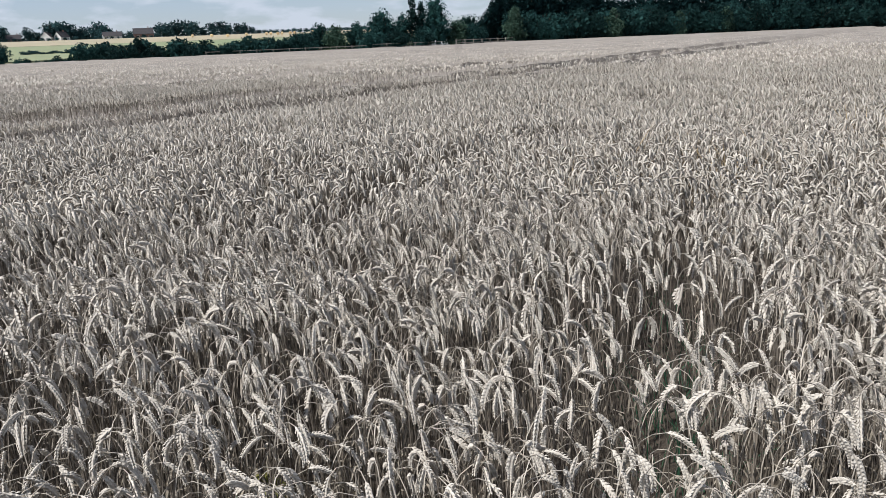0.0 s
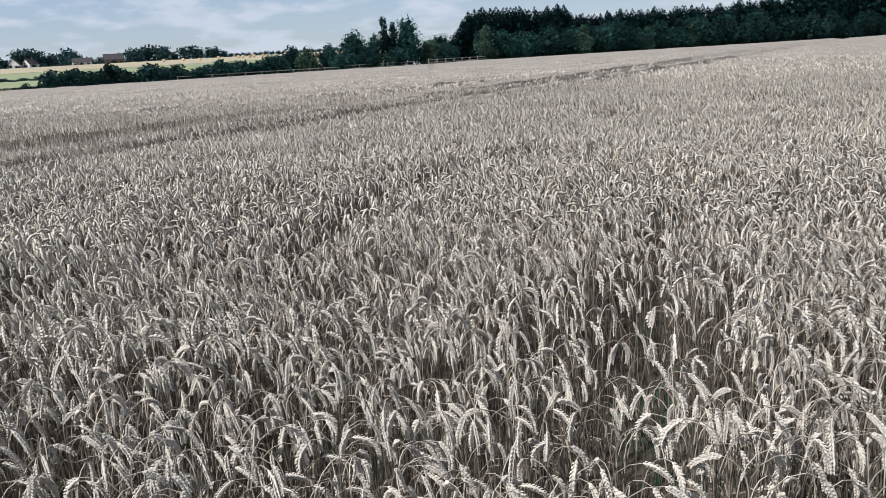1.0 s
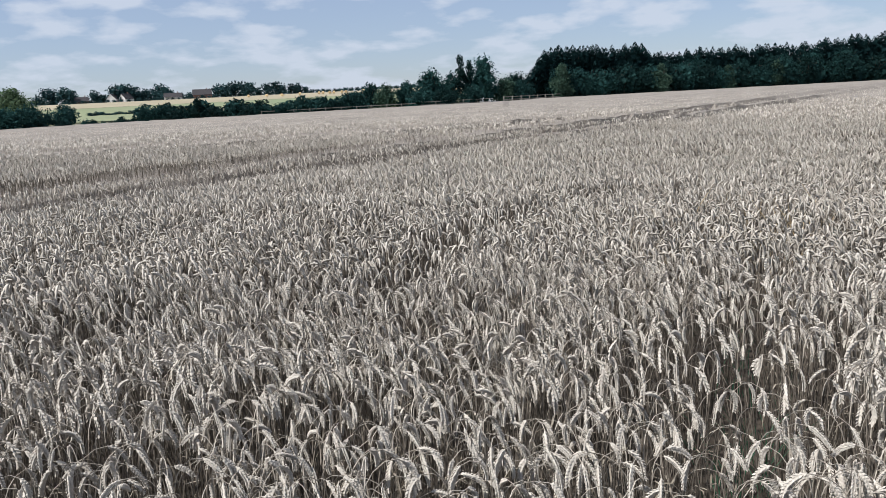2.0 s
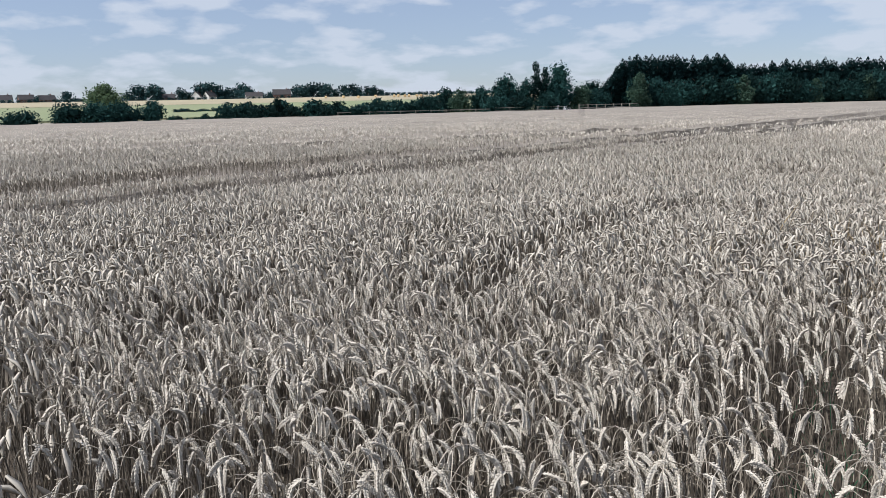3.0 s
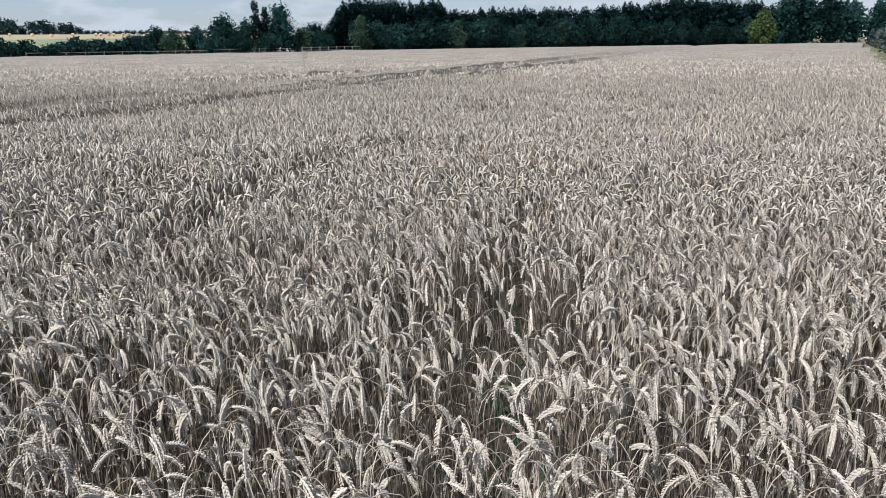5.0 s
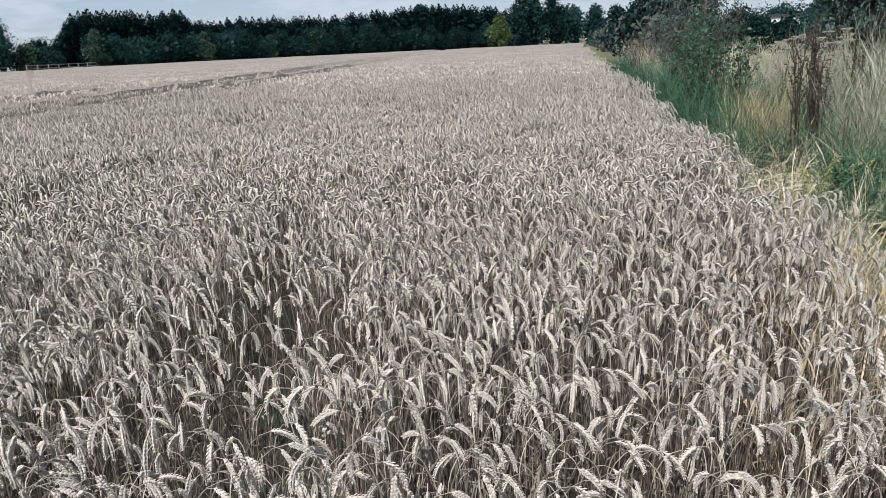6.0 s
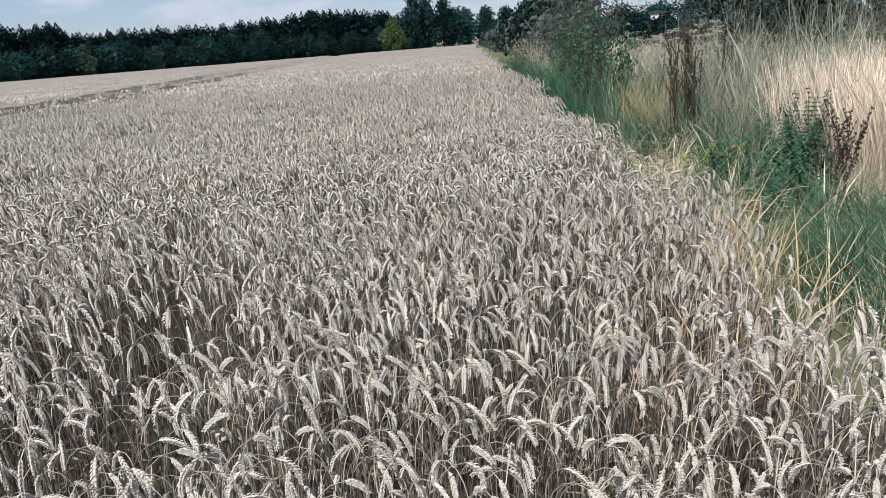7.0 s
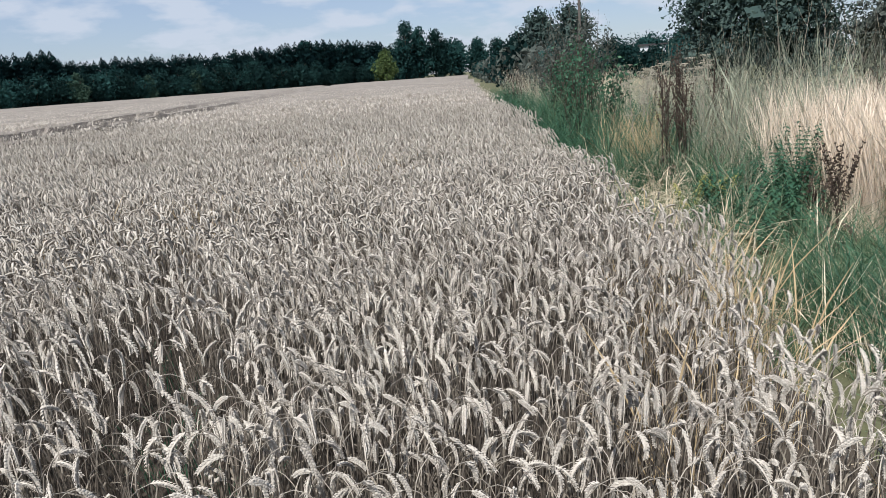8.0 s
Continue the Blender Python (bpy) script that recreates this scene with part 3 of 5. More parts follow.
def build_canopy():
    """The crop's closed surface from middle distance on: a fine sheet along the wheel marks, a wide one beyond."""
    soup = Soup()
    s, c = np.meshgrid(np.arange(0, 60.1, 0.6), np.arange(-27.0, 1.41, 0.16), indexing="ij")
    n = s.shape[1]
    xy = xy_of(s.ravel(), c.ravel())
    i, j = np.meshgrid(np.arange(s.shape[0] - 1), np.arange(n - 1), indexing="ij")
    p = (i * n + j).ravel()
    mid = (xy[p] + xy[p + n + 1]) / 2
    p = p[(np.hypot(mid[:, 0], mid[:, 1]) > 10.5)]
    soup.add(np.column_stack([xy, canopy_height(xy)]), np.concatenate([np.stack([p, p + 1, p + n + 1], 1), np.stack([p, p + n + 1, p + n], 1)]))
    a = np.radians(np.arange(-62, 41.6, 0.5))
    t = np.linspace(0, 1, 110)
    r0, r1 = 22.0, far_edge(a)
    R = r0 * (r1 / r0)[None, :] ** t[:, None]
    xy = np.stack([(R * np.sin(a)).ravel(), (R * np.cos(a)).ravel()], 1)
    n = len(a)
    i, j = np.meshgrid(np.arange(len(t) - 1), np.arange(n - 1), indexing="ij")
    p = (i * n + j).ravel()
    ms, mc = sc((xy[p] + xy[p + n + 1]) / 2)
    p = p[~((ms > 0.5) & (ms < 59.5) & (mc > -26.6)) & (mc < MARGIN)]
    soup.add(np.column_stack([xy, canopy_height(xy)]), np.concatenate([np.stack([p, p + n, p + n + 1], 1), np.stack([p, p + n + 1, p + 1], 1)]))
    tagged(new("wheat_canopy", soup.mesh("wheat_canopy", [CANOPY])), "far closed surface of ripe pale wheat", "wheat", kind="stuff")


build_wheat()
build_canopy()


# ---- trees ----
def leaf_cloud(centres, radii, count, size, rng, squash=1.0, droop=0.0):
    """Many small leaf sprays in overlapping lumps, denser towards their skins."""
    centres, radii = np.asarray(centres, float), np.asarray(radii, float)
    w = radii ** 2 / (radii ** 2).sum()
    k = rng.choice(len(centres), count, p=w)
    d = rng.normal(size=(count, 3))
    d /= np.linalg.norm(d, axis=1)[:, None]
    r = radii[k] * rng.uniform(0.45, 1.08, count) ** 0.6
    P = centres[k] + d * r[:, None] * [1, 1, squash]
    u = rng.normal(size=(count, 3)) + d * 0.5
    u[:, 2] -= droop
    u /= np.linalg.norm(u, axis=1)[:, None]
    v = np.cross(u, rng.normal(size=(count, 3)))
    v /= np.linalg.norm(v, axis=1)[:, None]
    s = size * rng.uniform(0.6, 1.5, count)[:, None]
    V = np.stack([P - u * s * 0.6, P + v * s * 0.42, P + u * s * 0.75, P - v * s * 0.38], 1)
    b = np.arange(count)[:, None] * 4
    F = np.concatenate([b + [0, 1, 2], b + [0, 2, 3]])
    return V.reshape(-1, 3), F


def cores(centres, radii, rng, each=26):
    """The dense shaded inside of each lump: larger sprays close to its middle."""
    C, R = np.repeat(np.asarray(centres, float), each, 0), np.repeat(np.asarray(radii, float), each)
    n = len(C)
    d = rng.normal(size=(n, 3))
    P = C + d / np.linalg.norm(d, axis=1)[:, None] * (R * rng.uniform(0, 0.62, n))[:, None]
    u = rng.normal(size=(n, 3))
    u /= np.linalg.norm(u, axis=1)[:, None]
    v = np.cross(u, rng.normal(size=(n, 3)))
    v /= np.linalg.norm(v, axis=1)[:, None]
    s = (R * rng.uniform(0.18, 0.32, n))[:, None]
    V = np.stack([P - u * s, P + v * s * 0.7, P + u * s, P - v * s * 0.7], 1).reshape(-1, 3)
    V[:, 2] = np.maximum(V[:, 2], 0.02)
    k = np.arange(n)[:, None] * 4
    return V, np.concatenate([k + [0, 1, 2], k + [0, 2, 3]])


def limbs(h, spread, rng, trunk_r, count=7, lo=0.2):
    s = Soup()
    z = np.linspace(0, h * 0.8, 6)
    P = np.stack([rng.normal(0, 0.02 * h, 6) * z / h, rng.normal(0, 0.02 * h, 6) * z / h, z], 1)
    s.add(*tube(P, np.linspace(trunk_r, trunk_r * 0.3, 6), 6))
    for _ in range(count):
        zb = rng.uniform(lo, 0.65) * h
        a, ln = rng.uniform(0, 6.28), spread * rng.uniform(0.5, 0.95)
        t = np.linspace(0, 1, 4)
        Q = np.stack([np.cos(a) * ln * t, np.sin(a) * ln * t, zb + (0.3 * t + 0.25 * t * t) * h * 0.5], 1)
        s.add(*tube(Q, np.linspace(trunk_r * 0.45, trunk_r * 0.12, 4), 4))
    return s


def broad_tree(h, w, seed, leaves, size, base=0.0, lumps=24, peak=0.0, fat=1.0, inner=26):
    """Meshes of a broadleaved tree: trunk with limbs, and a crown of lumps down to its skirt."""
    rng = np.random.default_rng(seed)
    C, R = [], []
    for i in range(lumps):
        f = (i + rng.random()) / lumps
        prof = min(1.0, 0.72 + 0.9 * f) * (1 - max(0.0, f - 0.45) ** 1.6 * 1.9) * (1 - peak * f * 0.8)
        rad = max(0.10 * w, fat * w * rng.uniform(0.15, 0.23) * (0.6 + 0.5 * prof))
        a, q = rng.uniform(0, 6.28), max(0.0, w / 2 * prof - rad * 0.7) * rng.uniform(0.35, 1.0)
        z = rad * 0.7 + (h - rad * 1.5) * (base + (1 - base) * f)
        C.append((math.cos(a) * q, math.sin(a) * q, z))
        R.append(rad)
    V, F = leaf_cloud(C, R, leaves, size, rng)
    V[:, 2] = np.maximum(V[:, 2], 0.02)
    V, F, _ = Soup().add(V, F).add(*cores(C, R, rng, inner)).arrays()
    return limbs(h, w * 0.36 * (1 - 0.6 * peak), rng, 0.018 * h + 0.03), (V, F)


def conifer_tree(h, w, seed, leaves):
    rng = np.random.default_rng(seed)
    f = rng.uniform(0, 1, leaves) ** 0.66
    z = h * (0.10 + 0.89 * f)
    r = w / 2 * np.minimum(1.0, (1 - f) / 0.34) * rng.uniform(0.35, 1.0, leaves) ** 0.5 + 0.05
    a = rng.uniform(0, 6.283, leaves)
    P = np.stack([r * np.cos(a), r * np.sin(a), z], 1)
    u = np.stack([np.cos(a), np.sin(a), rng.uniform(-0.1, 0.9, leaves) + 9.0 * np.maximum(0, f - 0.70)], 1)
    u /= np.linalg.norm(u, axis=1)[:, None]
    v = np.cross(u, rng.normal(size=(leaves, 3)))
    v /= np.linalg.norm(v, axis=1)[:, None]
    s = 0.042 * h * rng.uniform(0.5, 1.25, leaves)[:, None] * (0.42 + 0.6 * (1 - f))[:, None]
    V = np.stack([P - u * s * 0.5, P + v * s * 0.26, P + u * s, P - v * s * 0.26], 1).reshape(-1, 3)
    b = np.arange(leaves)[:, None] * 4
    F = np.concatenate([b + [0, 1, 2], b + [0, 2, 3]])
    zc = np.linspace(0.06, 0.86, 9) * h
    rc = 0.27 * w * np.minimum(1.0, (1 - zc / h) / 0.3)
    V, F, _ = Soup().add(V, F).add(*cores(np.stack([0 * zc, 0 * zc, zc], 1), rc * 2.4, rng, 22)).arrays()
    t = Soup().add(*tube([(0, 0, 0), (0.05, 0, h * 0.5), (0, 0, h * 0.93)], [0.02 * h, 0.012 * h, 0.001 * h], 6))
    return t, (V, F)


def plant_tree(name, built, mat, at, label, category="tree", group=""):
    trunk, (V, F) = built
    t = thing(name, label, category, group)
    part("trunk", trunk.mesh("trunk", [BARK]), t)
    part("crown", mesh_from("crown", V, F, [mat]), t)
    t.matrix_basis = Matrix.Translation(at)
    return t


def polar(az, r, dz=0.0):
    a = radians(az)
    x, y = r * math.sin(a), r * math.cos(a)
    return Vector((x, y, float(hill(x, y)) + dz))


def turned(at, yaw, s=1.0, sz=None):
    return Matrix.LocRotScale(at, Euler((0, 0, yaw)), (s, s, sz or s))


def scaled_copy(ob, at, yaw, s, sz=None):
    c = copy_thing(ob, turned(at, yaw))
    c.scale = (s, s, sz or s)
    return c


def build_woods():
    rng = np.random.default_rng(301)
    firs = [conifer_tree(12.2, 4.6, 310 + k, 620) for k in range(4)]
    fir_t = []
    for k, b in enumerate(firs):
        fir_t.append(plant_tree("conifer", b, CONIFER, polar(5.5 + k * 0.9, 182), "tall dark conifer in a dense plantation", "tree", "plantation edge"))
    for row, (dr, step) in enumerate(((9.5, 0.37), (13.5, 0.36))):
        for az in np.arange(3.5 + row * 0.3, 36.6, step):
            az2 = az + rng.uniform(-0.15, 0.15)
            if row == 0 and az2 < 9.2 and az2 > 5.2 and rng.random() < 0.5:
                continue
            r = float(far_edge(radians(az2))) + dr + rng.uniform(-1.5, 1.5)
            top = np.interp(az2, [3.5, 4.3, 5.2, 12, 12.5, 17, 23, 30, 36.6], [0.55, 0.86, 1.0, 0.98, 0.84, 0.86, 0.90, 1.15, 1.0])
            s = float(top) * rng.uniform(0.91, 1.05)
            scaled_copy(fir_t[rng.integers(4)], polar(az2, r), rng.uniform(0, 6.28), s * 1.05, s)
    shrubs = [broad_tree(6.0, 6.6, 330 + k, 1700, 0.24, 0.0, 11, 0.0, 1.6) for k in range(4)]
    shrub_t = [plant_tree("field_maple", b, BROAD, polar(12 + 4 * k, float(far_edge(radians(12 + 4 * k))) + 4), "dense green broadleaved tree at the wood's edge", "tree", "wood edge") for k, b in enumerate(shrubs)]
    for az in np.arange(6.0, 37.2, 0.78):
        az2 = az + rng.uniform(-0.3, 0.3)
        r = float(far_edge(radians(az2))) + rng.uniform(2.5, 6)
        s = rng.uniform(0.9, 1.38)
        scaled_copy(shrub_t[rng.integers(4)], polar(az2, r), rng.uniform(0, 6.28), s, s * rng.uniform(0.85, 1.15))
    for az, s in ((5.9, 1.0), (13.0, 0.85), (20.6, 0.8), (17.5, 0.72)):
        b = broad_tree(8.3 * s, 6.6 * s, 350 + int(az), 2200, 0.34, 0.0, 26, 0.2)
        plant_tree("willow_tree", b, BROADLIGHT, polar(az, float(far_edge(radians(az))) + 2.2), "grey-green willow in front of the plantation", "tree", "wood edge")
    b = broad_tree(10.4, 9.0, 371, 2400, 0.4)
    plant_tree("yellow_tree", b, GOLDLEAF, polar(34.4, 236), "broadleaved tree turning yellow-green", "tree")
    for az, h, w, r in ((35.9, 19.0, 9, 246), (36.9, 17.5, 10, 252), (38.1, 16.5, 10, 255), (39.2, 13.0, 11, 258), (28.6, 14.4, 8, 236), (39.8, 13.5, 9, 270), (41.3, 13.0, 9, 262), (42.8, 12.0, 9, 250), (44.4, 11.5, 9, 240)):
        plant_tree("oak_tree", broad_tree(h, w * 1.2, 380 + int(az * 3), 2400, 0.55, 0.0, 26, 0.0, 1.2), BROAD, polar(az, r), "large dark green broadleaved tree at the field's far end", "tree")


def build_left_trees():
    rng = np.random.default_rng(401)
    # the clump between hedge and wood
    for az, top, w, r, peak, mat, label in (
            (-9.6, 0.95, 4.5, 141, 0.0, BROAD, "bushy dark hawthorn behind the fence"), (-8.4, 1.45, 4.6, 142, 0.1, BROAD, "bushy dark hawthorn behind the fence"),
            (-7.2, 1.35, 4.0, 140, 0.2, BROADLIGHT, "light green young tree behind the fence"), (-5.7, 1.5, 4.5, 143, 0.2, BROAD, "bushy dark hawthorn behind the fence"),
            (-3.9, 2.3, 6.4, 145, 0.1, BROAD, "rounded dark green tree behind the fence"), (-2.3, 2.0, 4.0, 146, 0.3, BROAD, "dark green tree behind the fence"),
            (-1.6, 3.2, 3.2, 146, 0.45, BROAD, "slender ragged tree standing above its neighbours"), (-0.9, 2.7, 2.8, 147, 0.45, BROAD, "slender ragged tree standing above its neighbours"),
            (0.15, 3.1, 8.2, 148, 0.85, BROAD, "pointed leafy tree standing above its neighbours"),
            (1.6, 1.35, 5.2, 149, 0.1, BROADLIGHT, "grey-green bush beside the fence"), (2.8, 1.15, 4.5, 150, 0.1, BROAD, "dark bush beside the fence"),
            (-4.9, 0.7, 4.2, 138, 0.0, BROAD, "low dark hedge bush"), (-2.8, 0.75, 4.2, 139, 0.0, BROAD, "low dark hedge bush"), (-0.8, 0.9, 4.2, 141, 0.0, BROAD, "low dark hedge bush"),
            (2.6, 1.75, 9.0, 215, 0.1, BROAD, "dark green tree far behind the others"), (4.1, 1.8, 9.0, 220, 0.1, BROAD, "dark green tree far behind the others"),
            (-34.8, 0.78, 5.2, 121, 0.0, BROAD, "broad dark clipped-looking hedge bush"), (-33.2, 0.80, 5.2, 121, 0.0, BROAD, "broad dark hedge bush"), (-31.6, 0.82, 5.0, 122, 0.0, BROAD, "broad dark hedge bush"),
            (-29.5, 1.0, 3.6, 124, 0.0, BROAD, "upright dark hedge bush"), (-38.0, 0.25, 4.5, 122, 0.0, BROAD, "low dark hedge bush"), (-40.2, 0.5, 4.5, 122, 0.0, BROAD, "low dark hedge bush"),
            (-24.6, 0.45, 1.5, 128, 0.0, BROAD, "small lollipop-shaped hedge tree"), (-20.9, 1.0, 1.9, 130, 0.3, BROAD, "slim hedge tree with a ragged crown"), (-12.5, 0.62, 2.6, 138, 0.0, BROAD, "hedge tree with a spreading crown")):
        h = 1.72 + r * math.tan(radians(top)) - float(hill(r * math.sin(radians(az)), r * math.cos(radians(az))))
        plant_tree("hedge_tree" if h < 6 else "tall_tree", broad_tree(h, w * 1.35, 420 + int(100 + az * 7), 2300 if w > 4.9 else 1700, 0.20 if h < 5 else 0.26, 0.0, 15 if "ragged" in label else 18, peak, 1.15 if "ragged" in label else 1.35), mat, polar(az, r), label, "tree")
    at = polar(-32.6, 250)
    plant_tree("ash_tree", broad_tree(1.72 + 250 * math.tan(radians(2.15)) - at.z, 13, 477, 3200, 0.5, 0.0, 34, 0.0, 1.2), ASHLEAF, at, "wide light green tree behind the dark hedge", "tree")
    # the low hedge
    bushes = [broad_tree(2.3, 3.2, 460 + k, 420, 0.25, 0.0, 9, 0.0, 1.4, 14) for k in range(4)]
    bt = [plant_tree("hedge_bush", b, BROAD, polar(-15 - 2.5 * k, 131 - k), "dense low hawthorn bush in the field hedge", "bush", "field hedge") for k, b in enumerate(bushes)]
    for az in np.arange(-28.5, -9.0, 0.42):
        s = rng.uniform(0.95, 1.6) * (0.45 if az < -25 else 1)
        r = float(far_edge(radians(az))) + rng.uniform(2.5, 5)
        scaled_copy(bt[rng.integers(4)], polar(az + rng.uniform(-0.3, 0.3), r), rng.uniform(0, 6.28), s)
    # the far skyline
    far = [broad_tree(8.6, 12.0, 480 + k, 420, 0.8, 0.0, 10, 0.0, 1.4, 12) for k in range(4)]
    ft = [plant_tree("skyline_tree", b, HAZYLEAF, polar(-22.7 - 0.9 * k, 660), "far dark tree on the skyline", "tree", "village trees") for k, b in enumerate(far)]
    for az, s in [(-39, .5), (-38.4, .45), (-37.6, .5), (-36.6, .45), (-35.9, .5), (-34.9, .75), (-31.0, .7), (-30.3, 1.2), (-29.4, 1.15), (-28.9, .8), (-27.6, .8), (-27.0, .6),
                  (-26.2, 1.15), (-25.6, 1.2), (-25.0, 1.0), (-24.3, .9), (-23.4, 1.2), (-22.9, .9), (-22.0, .55), (-21.4, .5), (-19.4, .9), (-18.8, 1.0), (-18.2, 1.05), (-17.6, 1.0), (-17.1, .95), (-16.6, .6),
                  (-15.9, .85), (-15.3, .95), (-14.8, .7), (-14.2, .75), (-13.7, .7), (-13.2, .5)]:
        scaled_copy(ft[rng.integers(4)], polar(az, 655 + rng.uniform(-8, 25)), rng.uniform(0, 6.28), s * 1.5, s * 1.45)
    for az in np.arange(-44, -16.5, 0.5):
        s = rng.uniform(0.3, 0.5)
        scaled_copy(ft[rng.integers(4)], polar(az + rng.uniform(-0.2, 0.2), 668), rng.uniform(0, 6.28), s * 1.5, s)
    for az in np.arange(-16.5, 6.0, 0.42):
        s = rng.uniform(0.42, 0.56)
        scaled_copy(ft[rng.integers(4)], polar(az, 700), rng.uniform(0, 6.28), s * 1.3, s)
    # bushes before the houses and along the field between
    for az in np.arange(-39.5, -19.5, 0.37):
        s = rng.uniform(0.14, 0.34)
        scaled_copy(ft[rng.integers(4)], polar(az + rng.uniform(-0.15, 0.15), 634), rng.uniform(0, 6.28), s * 1.4, s)
    for az in np.arange(-28.0, -24.0, 0.2):
        s = rng.uniform(0.10, 0.19)
        scaled_copy(ft[rng.integers(4)], polar(az, 300 + 3 * math.sin(az * 5)), rng.uniform(0, 6.28), s * 1.5, s)
    for az in np.arange(-60, -38.5, 1.1):
        scaled_copy(ft[rng.integers(4)], polar(az, 670), rng.uniform(0, 6.28), rng.uniform(0.6, 1.0))


build_woods()
build_left_trees()


# ---- village, bales, fence ----
def gable_house(at, yaw, length, depth, wall_h, roof_h, wall_mat, label):
    """A house with thick gable walls, pitched roof with eaves, chimney and windows."""
    t = thing("house", label, "house", "village houses")
    L, D = length / 2, depth / 2
    V = [(-L, -D, 0), (L, -D, 0), (L, D, 0), (-L, D, 0), (-L, -D, wall_h), (L, -D, wall_h), (L, D, wall_h), (-L, D, wall_h), (-L, 0, wall_h + roof_h), (L, 0, wall_h + roof_h)]
    F = [(0, 1, 5), (0, 5, 4), (1, 2, 6), (1, 6, 5), (2, 3, 7), (2, 7, 6), (3, 0, 4), (3, 4, 7), (4, 8, 7), (5, 6, 9)]
    part("wall", mesh_from("wall", V, F, [wall_mat]), t)
    s = Soup()
    for y in (-1, 1):
        e, z = D + 0.4, wall_h - 0.4 * roof_h / D
        Q = [(-L - 0.3, y * e, z), (L + 0.3, y * e, z), (L + 0.3, 0, wall_h + roof_h), (-L - 0.3, 0, wall_h + roof_h)]
        s.add(Q + [(x, yy, zz + 0.22) for x, yy, zz in Q], [(0, 1, 2), (0, 2, 3), (4, 6, 5), (4, 7, 6), (0, 5, 1), (0, 4, 5), (0, 3, 7), (0, 7, 4), (1, 5, 6), (1, 6, 2)])
    roof = part("roof", s.mesh("roof", [ROOFTILE]), t)
    part("chimney", Soup().add(*box(L * 0.55, 0, wall_h + roof_h + 0.3, 0.7, 0.7, 1.9)).mesh("chimney", [BRICKWALL]), roof)
    for x in (-0.55, 0, 0.55):
        for z in (1.4, 3.9):
            if z < wall_h - 0.3:
                w = part("window", Soup().add(*box(x * L, -D - 0.02, z, 1.2, 0.1, 1.1)).mesh("window", [RENDERWALL]), t)
                part("pane", Soup().add(*box(x * L, -D - 0.06, z, 1.0, 0.06, 0.9)).mesh("pane", [GLASSDARK]), w)
    t.matrix_basis = turned(at, yaw)
    return t


